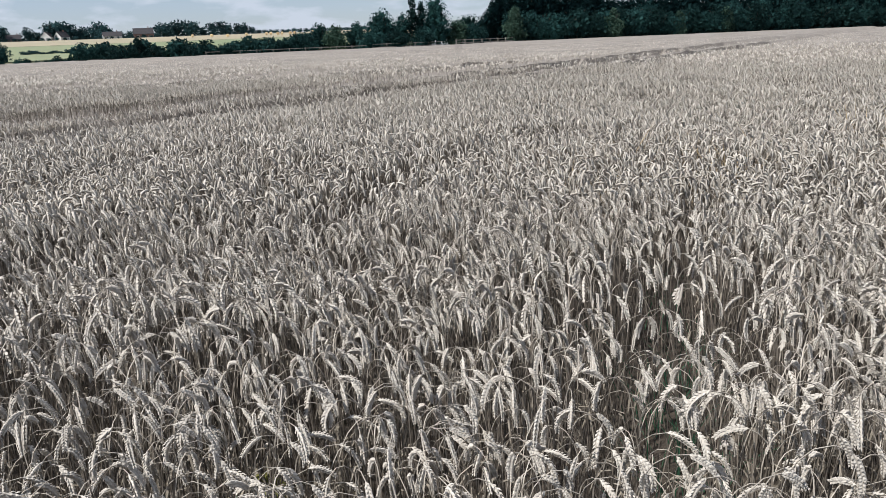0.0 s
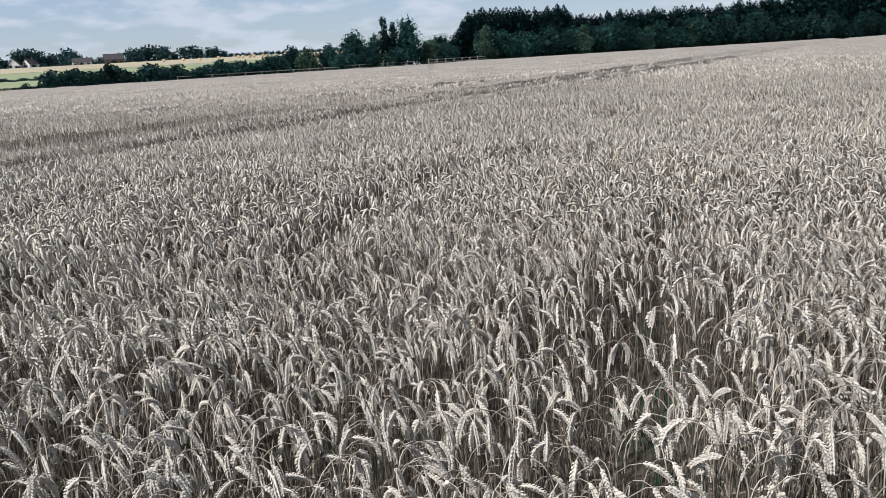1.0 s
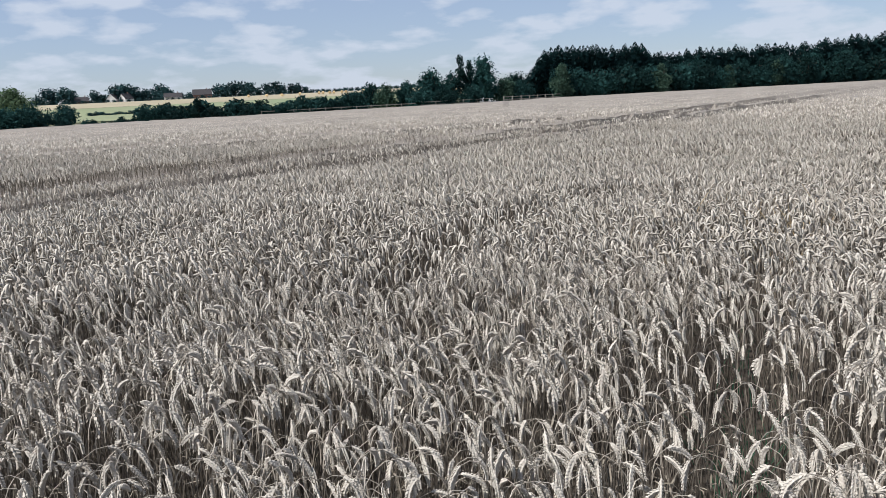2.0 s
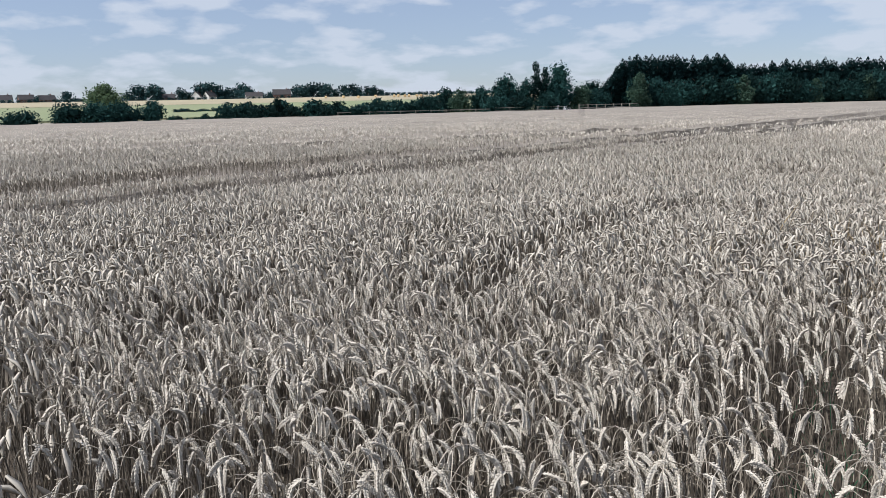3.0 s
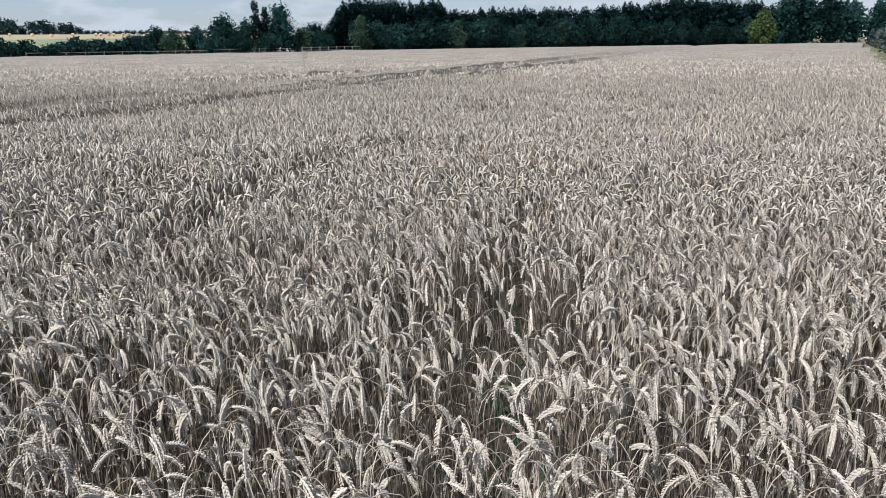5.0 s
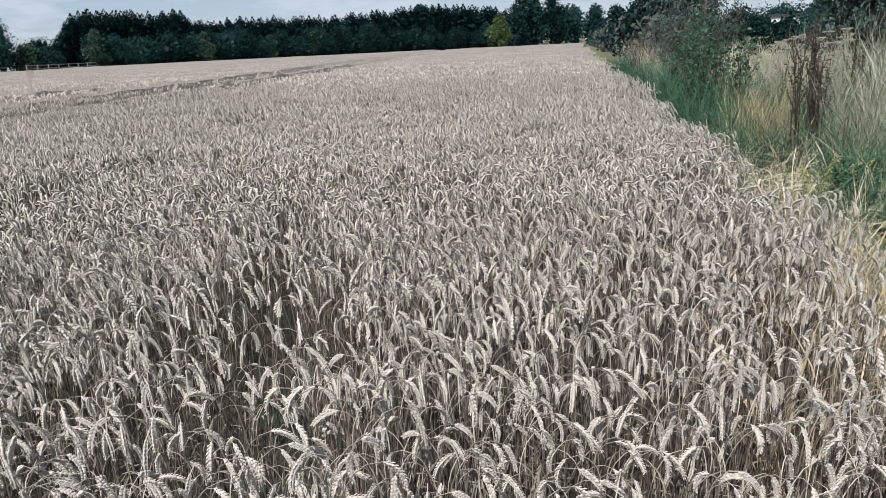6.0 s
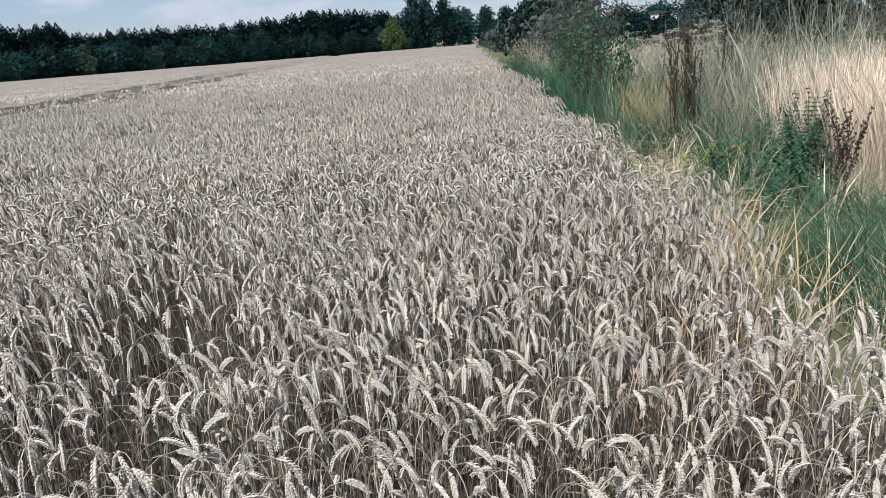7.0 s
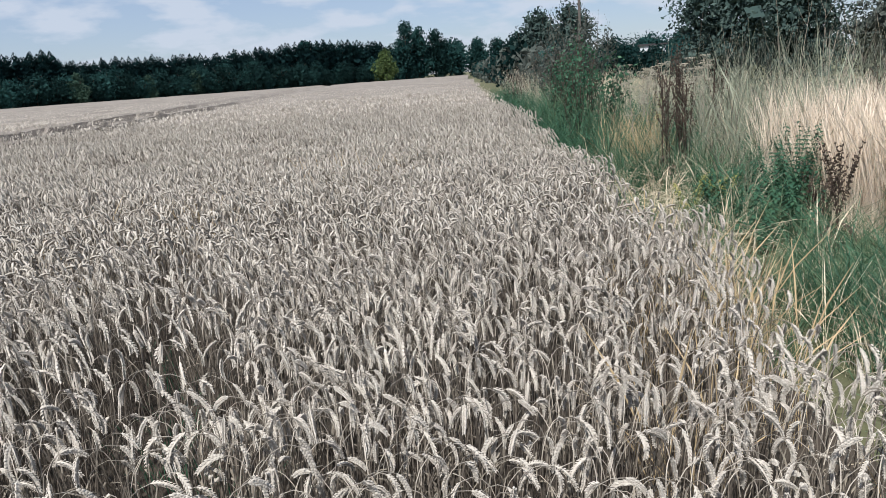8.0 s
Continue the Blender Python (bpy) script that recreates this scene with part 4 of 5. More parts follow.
def build_village():
    for az, r, yaw, ln, dp, wh, rh, mat, label in (
            (-20.5, 645, 0.35, 15, 8, 4.6, 4.2, BRICKWALL, "red brick farmhouse with a tiled roof among trees"), (-26.4, 645, 1.5, 10, 8, 4.2, 3.8, RENDERWALL, "pale rendered house with a tiled roof"),
            (-25.6, 645, 1.2, 10, 7, 4.0, 3.8, RENDERWALL, "pale gabled house end-on among trees"), (-22.5, 645, 0.4, 14, 7, 3.4, 3.0, RENDERWALL, "low pale barn with a grey roof"),
            (-28.4, 650, 0.3, 10, 7, 3.2, 3.2, BRICKWALL, "low brick house beside tall trees"), (-37.3, 652, 0.5, 11, 8, 4.0, 3.6, BRICKWALL, "brick house with a dark roof"),
            (-36.1, 652, 0.6, 12, 8, 3.4, 3.4, BRICKWALL, "brick house with a dark roof"), (-38.6, 652, 0.4, 12, 8, 4.0, 3.4, RENDERWALL, "pale house with a dark roof")):
        gable_house(polar(az, r), -radians(az) + yaw - 0.3, ln * 0.95, dp * 0.9, wh * 0.72, rh * 0.95, mat, label)
    # round bales on the stubble
    a = np.linspace(0, 2 * math.pi, 20, endpoint=False)
    ring = np.stack([np.cos(a), np.sin(a)], 1)
    prof = [(-0.62, 0.0), (-0.62, 0.62), (-0.55, 0.74), (0.55, 0.74), (0.62, 0.62), (0.62, 0.0)]
    V = np.array([(x, r * u, 0.76 + r * v) for x, r in prof for u, v in ring])
    F = []
    for i in range(len(prof) - 1):
        for j in range(20):
            k = (j + 1) % 20
            p, q = i * 20 + j, i * 20 + k
            F += [(p, q, q + 20), (p, q + 20, p + 20)]
    first = thing("straw_bale", "round bale of orange-gold straw on stubble", "bale", "bales on the stubble")
    part("bale_body", mesh_from("bale_body", V, F, [BALE]), first)
    c = np.stack([np.zeros(20) , 0.755 * ring[:, 0], 0.76 + 0.755 * ring[:, 1]], 1)
    wrap = Soup()
    for x in (-0.3, 0.0, 0.3):
        P = np.concatenate([c, c[:1]]) + [x, 0, 0]
        wrap.add(*tube(P, 0.012, 3))
    part("twine", wrap.mesh("twine", [PALE]), first)
    rng = np.random.default_rng(610)
    spots = [(-16.0, 560), (-14.9, 540), (-13.6, 560), (-12.2, 555), (-11.9, 560), (-11.4, 545), (-11.1, 550), (-10.5, 556), (-10.2, 550), (-8.9, 560), (-8.5, 566), (-17.3, 565)]
    for i, (az, r) in enumerate(spots):
        m = turned(polar(az, r, 0.28), rng.uniform(0, 3.1))
        if i:
            ob = copy_thing(first, m)
        else:
            first.matrix_basis = m
            ob = first
        ob.scale = (1.25, 1.25, 1.25)
    # post-and-rail fence
    def bay(width):
        t = thing("rail_fence", "weathered post-and-rail fence bay at the crop's edge", "fence", "field fence")
        part("post", Soup().add(*box(0, 0, 0.62, 0.13, 0.13, 1.24)).mesh("post", [WOODRAIL]), t)
        for z in (0.62, 1.12):
            part("rail", Soup().add(*box(width / 2, -0.07, z, width, 0.05, 0.11)).mesh("rail", [WOODRAIL]), t)
        return t
    fence = bay(2.6)
    placed = 0
    spans = [(-16.5, -5.0, 0.0), (-4.6, 0.6, 0.15), (1.6, 5.8, 0.3)]
    for a0, a1, up in spans:
        p, q = [np.array(polar(a, float(far_edge(radians(min(a, 1.9) if a < 2 else a))) + (1.2 if a < 2 else -12))[:2]) for a in (a0, a1)]
        d = q - p
        n = int(np.linalg.norm(d) / 2.6)
        for i in range(n):
            at = p + d * i / n
            m = turned(Vector((at[0], at[1], up)), math.atan2(d[1], d[0]))
            if placed:
                copy_thing(fence, m)
            else:
                fence.matrix_basis = m
            placed += 1
    # a white polytunnel shows between the trees
    t = thing("polytunnel", "white sheeted polytunnel half hidden by trees", "greenhouse")
    a = np.linspace(0, math.pi, 13)
    P = np.array([(0, 3 * math.cos(v), 3.0 * math.sin(v)) for v in a])
    V = np.concatenate([P + [-6, 0, 0], P + [6, 0, 0], P * [1, 0.985, 0.985] + [-6, 0, 0], P * [1, 0.985, 0.985] + [6, 0, 0]])
    F = []
    for i in range(12):
        F += [(i, i + 1, 14 + i), (i, 14 + i, 13 + i), (26 + i, 40 + i, 27 + i), (26 + i, 39 + i, 40 + i)]
    part("sheet", mesh_from("sheet", V, F, [WHITESHEET]), t)
    for x in (-6, -3, 0, 3, 6):
        part("hoop", Soup().add(*tube(P * [1, 1.01, 1.01] + [x, 0, 0], 0.04, 5)).mesh("hoop", [WOODRAIL]), t)
    t.matrix_basis = turned(polar(0.6, 172), 0.3)
    s = thing("white_shed", "low white shed with a flat roof beyond the weeds", "shed")
    part("wall", Soup().add(*box(0, 0, 1.5, 2.4, 2.6, 3.0)).mesh("wall", [WHITESHEET]), s)
    part("roof", Soup().add(*box(0, 0, 3.08, 2.7, 2.9, 0.16)).mesh("roof", [ROOFTILE]), s)
    s.matrix_basis = turned(polar(54.0, 78), -0.9)


build_village()


# ---- the weedy margin ----
def sc_at(s, c, z=0.0):
    p = xy_of(s, c)
    return Vector((float(p[0]), float(p[1]), z))


def grass_tuft(seed, stalks, h0, h1, width, spread, seed_head=0.0, droop=0.25, segs=4, m=0):
    """A tuft of bowed blades or stalks, some with seed heads."""
    rng = np.random.default_rng(seed)
    s = Soup()
    for _ in range(stalks):
        h, a = rng.uniform(h0, h1), rng.uniform(0, 6.283)
        b = rng.uniform(0, 1) * spread
        o = rng.normal(0, 0.06, 2)
        t = np.linspace(0, 1, segs + 1)
        d = droop * rng.uniform(0.2, 1.2) * h
        P = np.stack([o[0] + np.cos(a) * (b * t + d * t ** 2.5), o[1] + np.sin(a) * (b * t + d * t ** 2.5), h * (t - 0.22 * droop * t ** 3)], 1)
        W = width * np.linspace(1, 0.35, segs + 1)
        if seed_head and rng.random() < seed_head:
            W[-2] = width * 2.6
            W[-3:-2] = width * 0.8
        f = rng.uniform(0, 3.14)
        s.add(*ribbon(P, W, (math.cos(f), math.sin(f), 0)), m)
    return s.arrays()


def strip(s0, s1, c0, c1, density, seed, cover=None):
    """Random places in a stretch of the margin; cover: (cell, seed, least) keeps patches."""
    rng = np.random.default_rng(seed)
    n = int((s1 - s0) * (c1 - c0) * density)
    xy = xy_of(rng.uniform(s0, s1, n), rng.uniform(c0, c1, n))
    if cover:
        xy = xy[value_noise(xy, cover[0], cover[1]) > cover[2]]
    return xy


def sow(name, templates, xy, mats, label, category, seed, lo=0.8, hi=1.2, lean=0.1, z=0.0):
    rng = np.random.default_rng(seed)
    n = len(xy)
    size = rng.uniform(lo, hi, n)
    return stuff(name, templates, np.column_stack([xy, np.full(n, z)]), rng.uniform(0, 6.283, n), size, mats, label, category, rng.normal(0, lean, (n, 2)), rng)


def build_margin_grass():
    tall = [grass_tuft(700 + k, 24, 0.6, 1.35, 0.0028, 0.16, 0.6, 0.28) for k in range(8)]
    short = [grass_tuft(720 + k, 22, 0.3, 0.7, 0.0036, 0.2, 0.2, 0.5, 3) for k in range(6)]
    green = [grass_tuft(740 + k, 20, 0.22, 0.6, 0.006, 0.16, 0.0, 0.8, 3) for k in range(6)]
    fine = [grass_tuft(760 + k, 34, 0.8, 1.4, 0.0029, 0.14, 0.8, 0.2) for k in range(6)]
    sow("dry_grass", tall, strip(3, 16, 3.7, 7.5, 8.0, 781, (1.0, 31, 0.55)), [STRAW], "tall dead straw-coloured grass in the field margin", "grass", 782)
    sow("dry_grass", tall, strip(16, 45, 3.0, 9.0, 1.6, 783, (2.0, 32, 0.35)), [STRAW], "tall dead grass along the hedge bottom", "grass", 784, 0.85, 1.25)
    xy = strip(5.2, 9.2, 3.75, 5.6, 38.0, 785, (1.2, 33, 0.15))
    sow("pale_grass", fine, xy, [PALE], "thick stand of pale bleached grass", "grass", 786, 0.85, 1.1, 0.07)
    xy = strip(9.5, 13.5, 2.5, 3.3, 5.0, 787)
    sow("dry_grass", short, np.concatenate([xy, strip(4.5, 30, 2.3, 3.6, 3.0, 788, (0.8, 34, 0.45))]), [STRAW], "short dry tangled grass beside the crop", "grass", 789, 0.8, 1.3)
    xy = np.concatenate([strip(-2, 14, 2.0, 3.6, 22.0, 790, (0.9, 35, 0.47)), strip(1.5, 5.2, 2.25, 4.2, 26.0, 791), strip(14, 45, 2.2, 4.5, 6.0, 792, (1.5, 36, 0.4))])
    sow("green_grass", green, xy, [GREEN], "lush green grass in the field margin", "grass", 793, 0.7, 1.35, 0.2)
    xy = np.concatenate([strip(3, 30, 3.5, 9.0, 3.0, 794, (1.3, 37, 0.48)), strip(8, 17, 3.0, 6.0, 8.0, 805, (1.0, 38, 0.42))])
    sow("green_grass", green, xy, [GREEN], "green grass growing through the dead stems", "grass", 795, 1.2, 2.1, 0.15)
    mixed = [grass_tuft(770 + k, 20, 0.5, 1.3, 0.005, 0.22, 0.3, 0.3) for k in range(6)]
    sow("weed_stems", mixed, strip(8.0, 20, 3.0, 7.5, 6.0, 806, (0.9, 39, 0.33)), [SEDGE], "grey-green weed stems and leaves in the margin", "weeds", 807, 0.8, 1.2, 0.14)
    sow("dry_grass", tall, strip(10.3, 13.0, 2.45, 3.3, 15.0, 851), [GOLD], "upright golden dead grass among the weeds", "grass", 852, 0.6, 0.9, 0.1)
    sow("weed_stems", mixed, strip(9.0, 15.0, 3.6, 6.2, 6.0, 853, (0.8, 48, 0.3)), [SEDGE], "grey-green weed stems and leaves in the margin", "weeds", 854, 1.2, 1.6, 0.12)
    sow("weed_stems", mixed, strip(10.5, 24.0, 2.2, 3.4, 5.0, 855, (0.8, 49, 0.4)), [GREEN], "green weeds against the crop's edge", "weeds", 856, 0.8, 1.3, 0.12)
    sow("weed_stems", mixed, strip(20, 46, 2.5, 7.0, 1.5, 808), [SEDGE], "grey-green weeds along the crop's edge", "weeds", 809, 0.9, 1.4, 0.14)
    sow("green_grass", green, strip(-1, 7.5, 1.7, 2.5, 26.0, 814, (0.5, 40, 0.45)), [GREEN], "green grass at the foot of the crop", "grass", 815, 0.6, 1.1, 0.2)
    sow("dry_grass", short, strip(2.5, 12.0, 1.6, 2.5, 9.0, 816, (0.6, 41, 0.45)), [STRAW], "dry grass at the foot of the crop", "grass", 817, 0.6, 1.1, 0.2)
    sow("pale_grass", short, strip(6.3, 9.5, 3.9, 5.2, 12.0, 836, (0.8, 45, 0.35)), [PALE], "short bleached grass before the tall stand", "grass", 837, 0.9, 1.5, 0.12)
    lush = [grass_tuft(830 + k, 24, 0.4, 0.95, 0.008, 0.2, 0.0, 0.6, 3) for k in range(6)]
    xy = np.concatenate([strip(8.5, 22, 1.95, 3.0, 15.0, 831, (0.9, 43, 0.33)), strip(22, 45, 1.9, 3.0, 5.0, 832), strip(1.2, 4.6, 2.3, 4.0, 22.0, 833)])
    sow("green_grass", lush, xy, [WEED], "dark lush grass and weeds between crop and dead stems", "grass", 835, 0.7, 1.15, 0.15)
    sow("weed_stems", tall, strip(6, 17, 3.3, 6.8, 0.9, 846, (0.9, 47, 0.4)), [TWIG], "dark dead weed stems among the grass", "weeds", 847, 0.9, 1.35, 0.12)
    wisps = [grass_tuft(840 + k, 9, 1.4, 2.2, 0.0027, 0.25, 0.25, 0.16) for k in range(6)]
    sow("weed_stems", wisps, strip(5.5, 16, 3.9, 8.0, 3.0, 841), [SEDGE], "tall thin grey weed stems in the margin", "weeds", 842, 0.85, 1.1, 0.1)
    sow("dry_grass", wisps, strip(5.0, 15, 3.9, 7.5, 1.8, 843), [TWIG], "tall thin dark dead stems in the margin", "grass", 844, 0.85, 1.1, 0.1)
    # a ragged strip of wispy grass in the crop's edge
    xy = np.concatenate([strip(3.0, 4.9, 1.0, 1.7, 20.0, 796), strip(0.8, 3.0, 0.85, 1.5, 7.0, 857), strip(5.4, 7.0, -3.2, -1.9, 7.0, 797), strip(8.4, 9.9, -1.6, -0.3, 6.0, 798)])
    sow("dry_grass", [grass_tuft(800 + k, 16, 0.5, 0.85, 0.003, 0.16, 0.5, 0.3) for k in range(4)], xy, [GOLD], "wispy yellow grass tufts in the wheat", "grass", 799)
    # fallen straws
    rng = np.random.default_rng(810)
    xy = np.concatenate([strip(2.5, 12, 1.95, 3.4, 42.0, 811), strip(8, 10.2, 2.0, 3.0, 110.0, 812)])
    t = np.linspace(-0.5, 0.5, 4)
    fallen = []
    for k in range(8):
        ln, tip = rng.uniform(0.3, 0.75), rng.uniform(-0.1, 0.25)
        P = np.stack([ln * t, 0.15 * ln * t * t, 0.12 + tip * (t + 0.5) * ln + 0.05 * np.cos(6 * t)], 1)
        P[:, 2] = np.maximum(P[:, 2], 0.012)
        fallen.append(Soup().add(*ribbon(P, [0.0034, 0.0032, 0.0028, 0.0015], (0, 0.8, 0.6)), 0).arrays())
    sow("fallen_straw", fallen, xy, [STRAW], "flattened fallen grass stems", "straw", 813, 0.7, 1.3, 0.0)


def leaf_blade(p, a, ln, w, up=0.2, fold=0.6):
    """A pointed leaf on its stalk, from p outwards."""
    t = np.array([0, 0.2, 0.55, 1.0])
    P = np.stack([p[0] + math.cos(a) * ln * t, p[1] + math.sin(a) * ln * t, p[2] + ln * (up * t - fold * t * t)], 1)
    return ribbon(P, [0.1 * w, 0.8 * w, w, 0.02 * w], (-math.sin(a), math.cos(a), 0.15))


def nettle(seed, h, at, mat, label, name="nettle"):
    rng = np.random.default_rng(seed)
    t = thing(name, label, "weed", "margin weeds")
    for _ in range(rng.integers(8, 12)):
        o, a0 = rng.normal(0, 0.15, 2), rng.uniform(0, 6.28)
        hh = h * rng.uniform(0.65, 1.05)
        f = np.linspace(0, 1, 5)
        P = np.stack([o[0] + 0.15 * math.cos(a0) * f * f, o[1] + 0.15 * math.sin(a0) * f * f, hh * f], 1)
        stem = part("stem", Soup().add(*tube(P, np.linspace(0.005, 0.002, 5), 4)).mesh("stem", [TWIG if mat is DOCKRED else GREEN]), t)
        leaves = Soup()
        for z in np.arange(0.12, 1.0, 0.042):
            p = np.array([np.interp(z, f, P[:, i]) for i in range(3)])
            for d in (0, 1.57, 3.14):
                ln = rng.uniform(0.05, 0.10) * (1.15 - 0.6 * z)
                leaves.add(*leaf_blade(p, a0 + d + z * 16 + rng.uniform(-0.4, 0.4), ln, ln * 0.48))
        part("foliage", leaves.mesh("foliage", [mat]), stem)
    t.matrix_basis = turned(at, rng.uniform(0, 6.28))
    return t


def dock(seed, h, at, label="dead dock with dark red-brown seed spikes"):
    """A dead dock: ribbed stem, side spikes and knots of seeds."""
    rng = np.random.default_rng(seed)
    t = thing("dock", label, "weed", "dead docks")
    f = np.linspace(0, 1, 6)
    for _ in range(3):
        stem = Soup()
        o, w = rng.normal(0, 0.06, 2), rng.normal(0, 0.08, 2)
        hh = h * rng.uniform(0.75, 1.0)
        P = np.stack([o[0] + w[0] * f ** 2, o[1] + w[1] * f ** 2, hh * f], 1)
        stem.add(*tube(P, np.linspace(0.008, 0.003, 6), 5))
        st = part("stem", stem.mesh("stem", [DOCKRED]), t)
        lines = [(P, 0.42)]
        for z in np.linspace(0.4, 0.85, 7):
            p, a, ln = np.array([np.interp(z, f, P[:, i]) for i in range(3)]), rng.uniform(0, 6.28), rng.uniform(0.14, 0.32)
            Q = np.array([p + np.array([math.cos(a) * 0.45, math.sin(a) * 0.45, 1]) * ln * v for v in (0, 0.5, 1)])
            part("branch", Soup().add(*tube(Q, [0.003, 0.0025, 0.0015], 3)).mesh("branch", [DOCKRED]), st)
            lines.append((Q, 0.1))
        for Q, begin in lines:
            seeds = Soup()
            for v in np.arange(begin, 1.0, 0.04 if len(Q) > 3 else 0.16):
                g = np.linspace(0, 1, len(Q))
                p = np.array([np.interp(v, g, Q[:, i]) for i in range(3)])
                for _ in range(2):
                    d = rng.normal(size=3) + [0, 0, 0.3]
                    seeds.add(*spindle(p, d, rng.uniform(0.02, 0.038), 0.017, 0.014, (0.3, 1, 0.2)))
            part("seed_spike", seeds.mesh("seed_spike", [DOCKRED]), st)
        for z in (0.1, 0.2, 0.3):
            leaf = Soup().add(*leaf_blade((o[0], o[1], hh * z), rng.uniform(0, 6.28), rng.uniform(0.15, 0.28), 0.05, 0.1, 0.9))
            part("withered_leaf", leaf.mesh("withered_leaf", [DOCKRED]), st)
    t.matrix_basis = Matrix.Translation(at)
    return t


def hogweed(seed, h, at):
    """A dead umbellifer: branched stalk with flat seed heads."""
    rng = np.random.default_rng(seed)
    t = thing("hogweed", "dead hogweed stalk with flat pale seed heads", "weed", "dead umbellifers")
    stem = Soup()
    f = np.linspace(0, 1, 5)
    w = rng.normal(0, 0.06, 2)
    P = np.stack([w[0] * f, w[1] * f, h * f], 1)
    stem.add(*tube(P, np.linspace(0.009, 0.004, 5), 5))
    tips = [P[-1]]
    for z in (0.5, 0.62, 0.74, 0.85):
        p, a = np.array([np.interp(z, f, P[:, i]) for i in range(3)]), rng.uniform(0, 6.28)
        ln = rng.uniform(0.2, 0.4) * h * 0.6
        Q = np.array([p, p + np.array([math.cos(a) * 0.3, math.sin(a) * 0.3, 0.5]) * ln, p + np.array([math.cos(a) * 0.5, math.sin(a) * 0.5, 1.1]) * ln])
        stem.add(*tube(Q, [0.004, 0.003, 0.002], 4))
        tips.append(Q[-1])
    stalk = part("stalk", stem.mesh("stalk", [DEADSTALK]), t)
    for q in tips:
        u = Soup()
        R = rng.uniform(0.05, 0.10)
        for a in np.linspace(0, 6.28, 12, endpoint=False):
            r = R * rng.uniform(0.5, 1.0)
            e = q + np.array([math.cos(a) * r, math.sin(a) * r, 0.06])
            u.add(*tube([q, e], [0.0012, 0.001], 3))
            for _ in range(3):
                u.add(*spindle(e, rng.normal(size=3) + [0, 0, 0.5], 0.02, 0.016, 0.010, (0.2, 1, 0)))
        part("seed_head", u.mesh("seed_head", [UMBEL]), t)
    t.matrix_basis = Matrix.Translation(at)
    return t


def bare_stalk(seed, h, at):
    """A dead stalk with a few bare side branches."""
    rng = np.random.default_rng(seed)
    t = thing("dead_stalk", "thin bare dead weed stalk with side branches", "weed", "dead stalks")
    f, w = np.linspace(0, 1, 6), rng.normal(0, 0.14, 2)
    P = np.stack([w[0] * f ** 1.5, w[1] * f ** 1.5, h * f], 1)
    part("stalk", Soup().add(*tube(P, np.linspace(0.0045, 0.0018, 6), 4)).mesh("stalk", [DEADSTALK if seed % 3 else TWIG]), t)
    for z in rng.uniform(0.45, 0.92, rng.integers(3, 7)):
        p, a, ln = np.array([np.interp(z, f, P[:, i]) for i in range(3)]), rng.uniform(0, 6.28), rng.uniform(0.15, 0.5)
        Q = np.array([p + np.array([math.cos(a) * 0.45 * v, math.sin(a) * 0.45 * v, v ** 1.3]) * ln for v in (0, 0.5, 1)])
        part("branch", Soup().add(*tube(Q, [0.0026, 0.0022, 0.0012], 3)).mesh("branch", [DEADSTALK if seed % 3 else TWIG]), t)
    t.matrix_basis = Matrix.Translation(at)
    return t


def twig_shrub(seed, h, w, at, label, stem_mat, leaf_mat, leaves, name="willow_shrub", stems=46, size=0.05):
    """A shrub of many upright wands, finer and thicker with twigs above."""
    rng = np.random.default_rng(seed)
    t = thing(name, label, "shrub")
    wood, tips = Soup(), []
    for _ in range(stems):
        a, b, hh = rng.uniform(0, 6.28), rng.uniform(0, 1) ** 0.7 * w / 2, h * rng.uniform(0.6, 1.0)
        f = np.linspace(0, 1, 5)
        k = rng.normal(0, 0.05, (5, 2)) * f[:, None]
        P = np.stack([math.cos(a) * b * (0.25 + 0.75 * f) + k[:, 0], math.sin(a) * b * (0.25 + 0.75 * f) + k[:, 1], hh * f], 1)
        wood.add(*tube(P, np.linspace(0.010, 0.003, 5), 3))
        for z in rng.uniform(0.35, 0.97, 7):
            p = np.array([np.interp(z, f, P[:, i]) for i in range(3)])
            aa, ln = rng.uniform(0, 6.28), rng.uniform(0.15, 0.45)
            q = p + np.array([math.cos(aa) * 0.35, math.sin(aa) * 0.35, 0.9]) * ln
            wood.add(*tube([p, q], [0.0035, 0.0015], 3))
            tips += [p, q, (p + q) / 2]
    part("woody_growth", wood.mesh("woody_growth", [stem_mat]), t)
    tips = np.array(tips)
    V, F = leaf_cloud(tips[rng.integers(0, len(tips), 300)], np.full(300, 0.16), leaves, size, rng)
    part("foliage", mesh_from("foliage", V, F, [leaf_mat]), t)
    t.matrix_basis = Matrix.Translation(at)
    return t


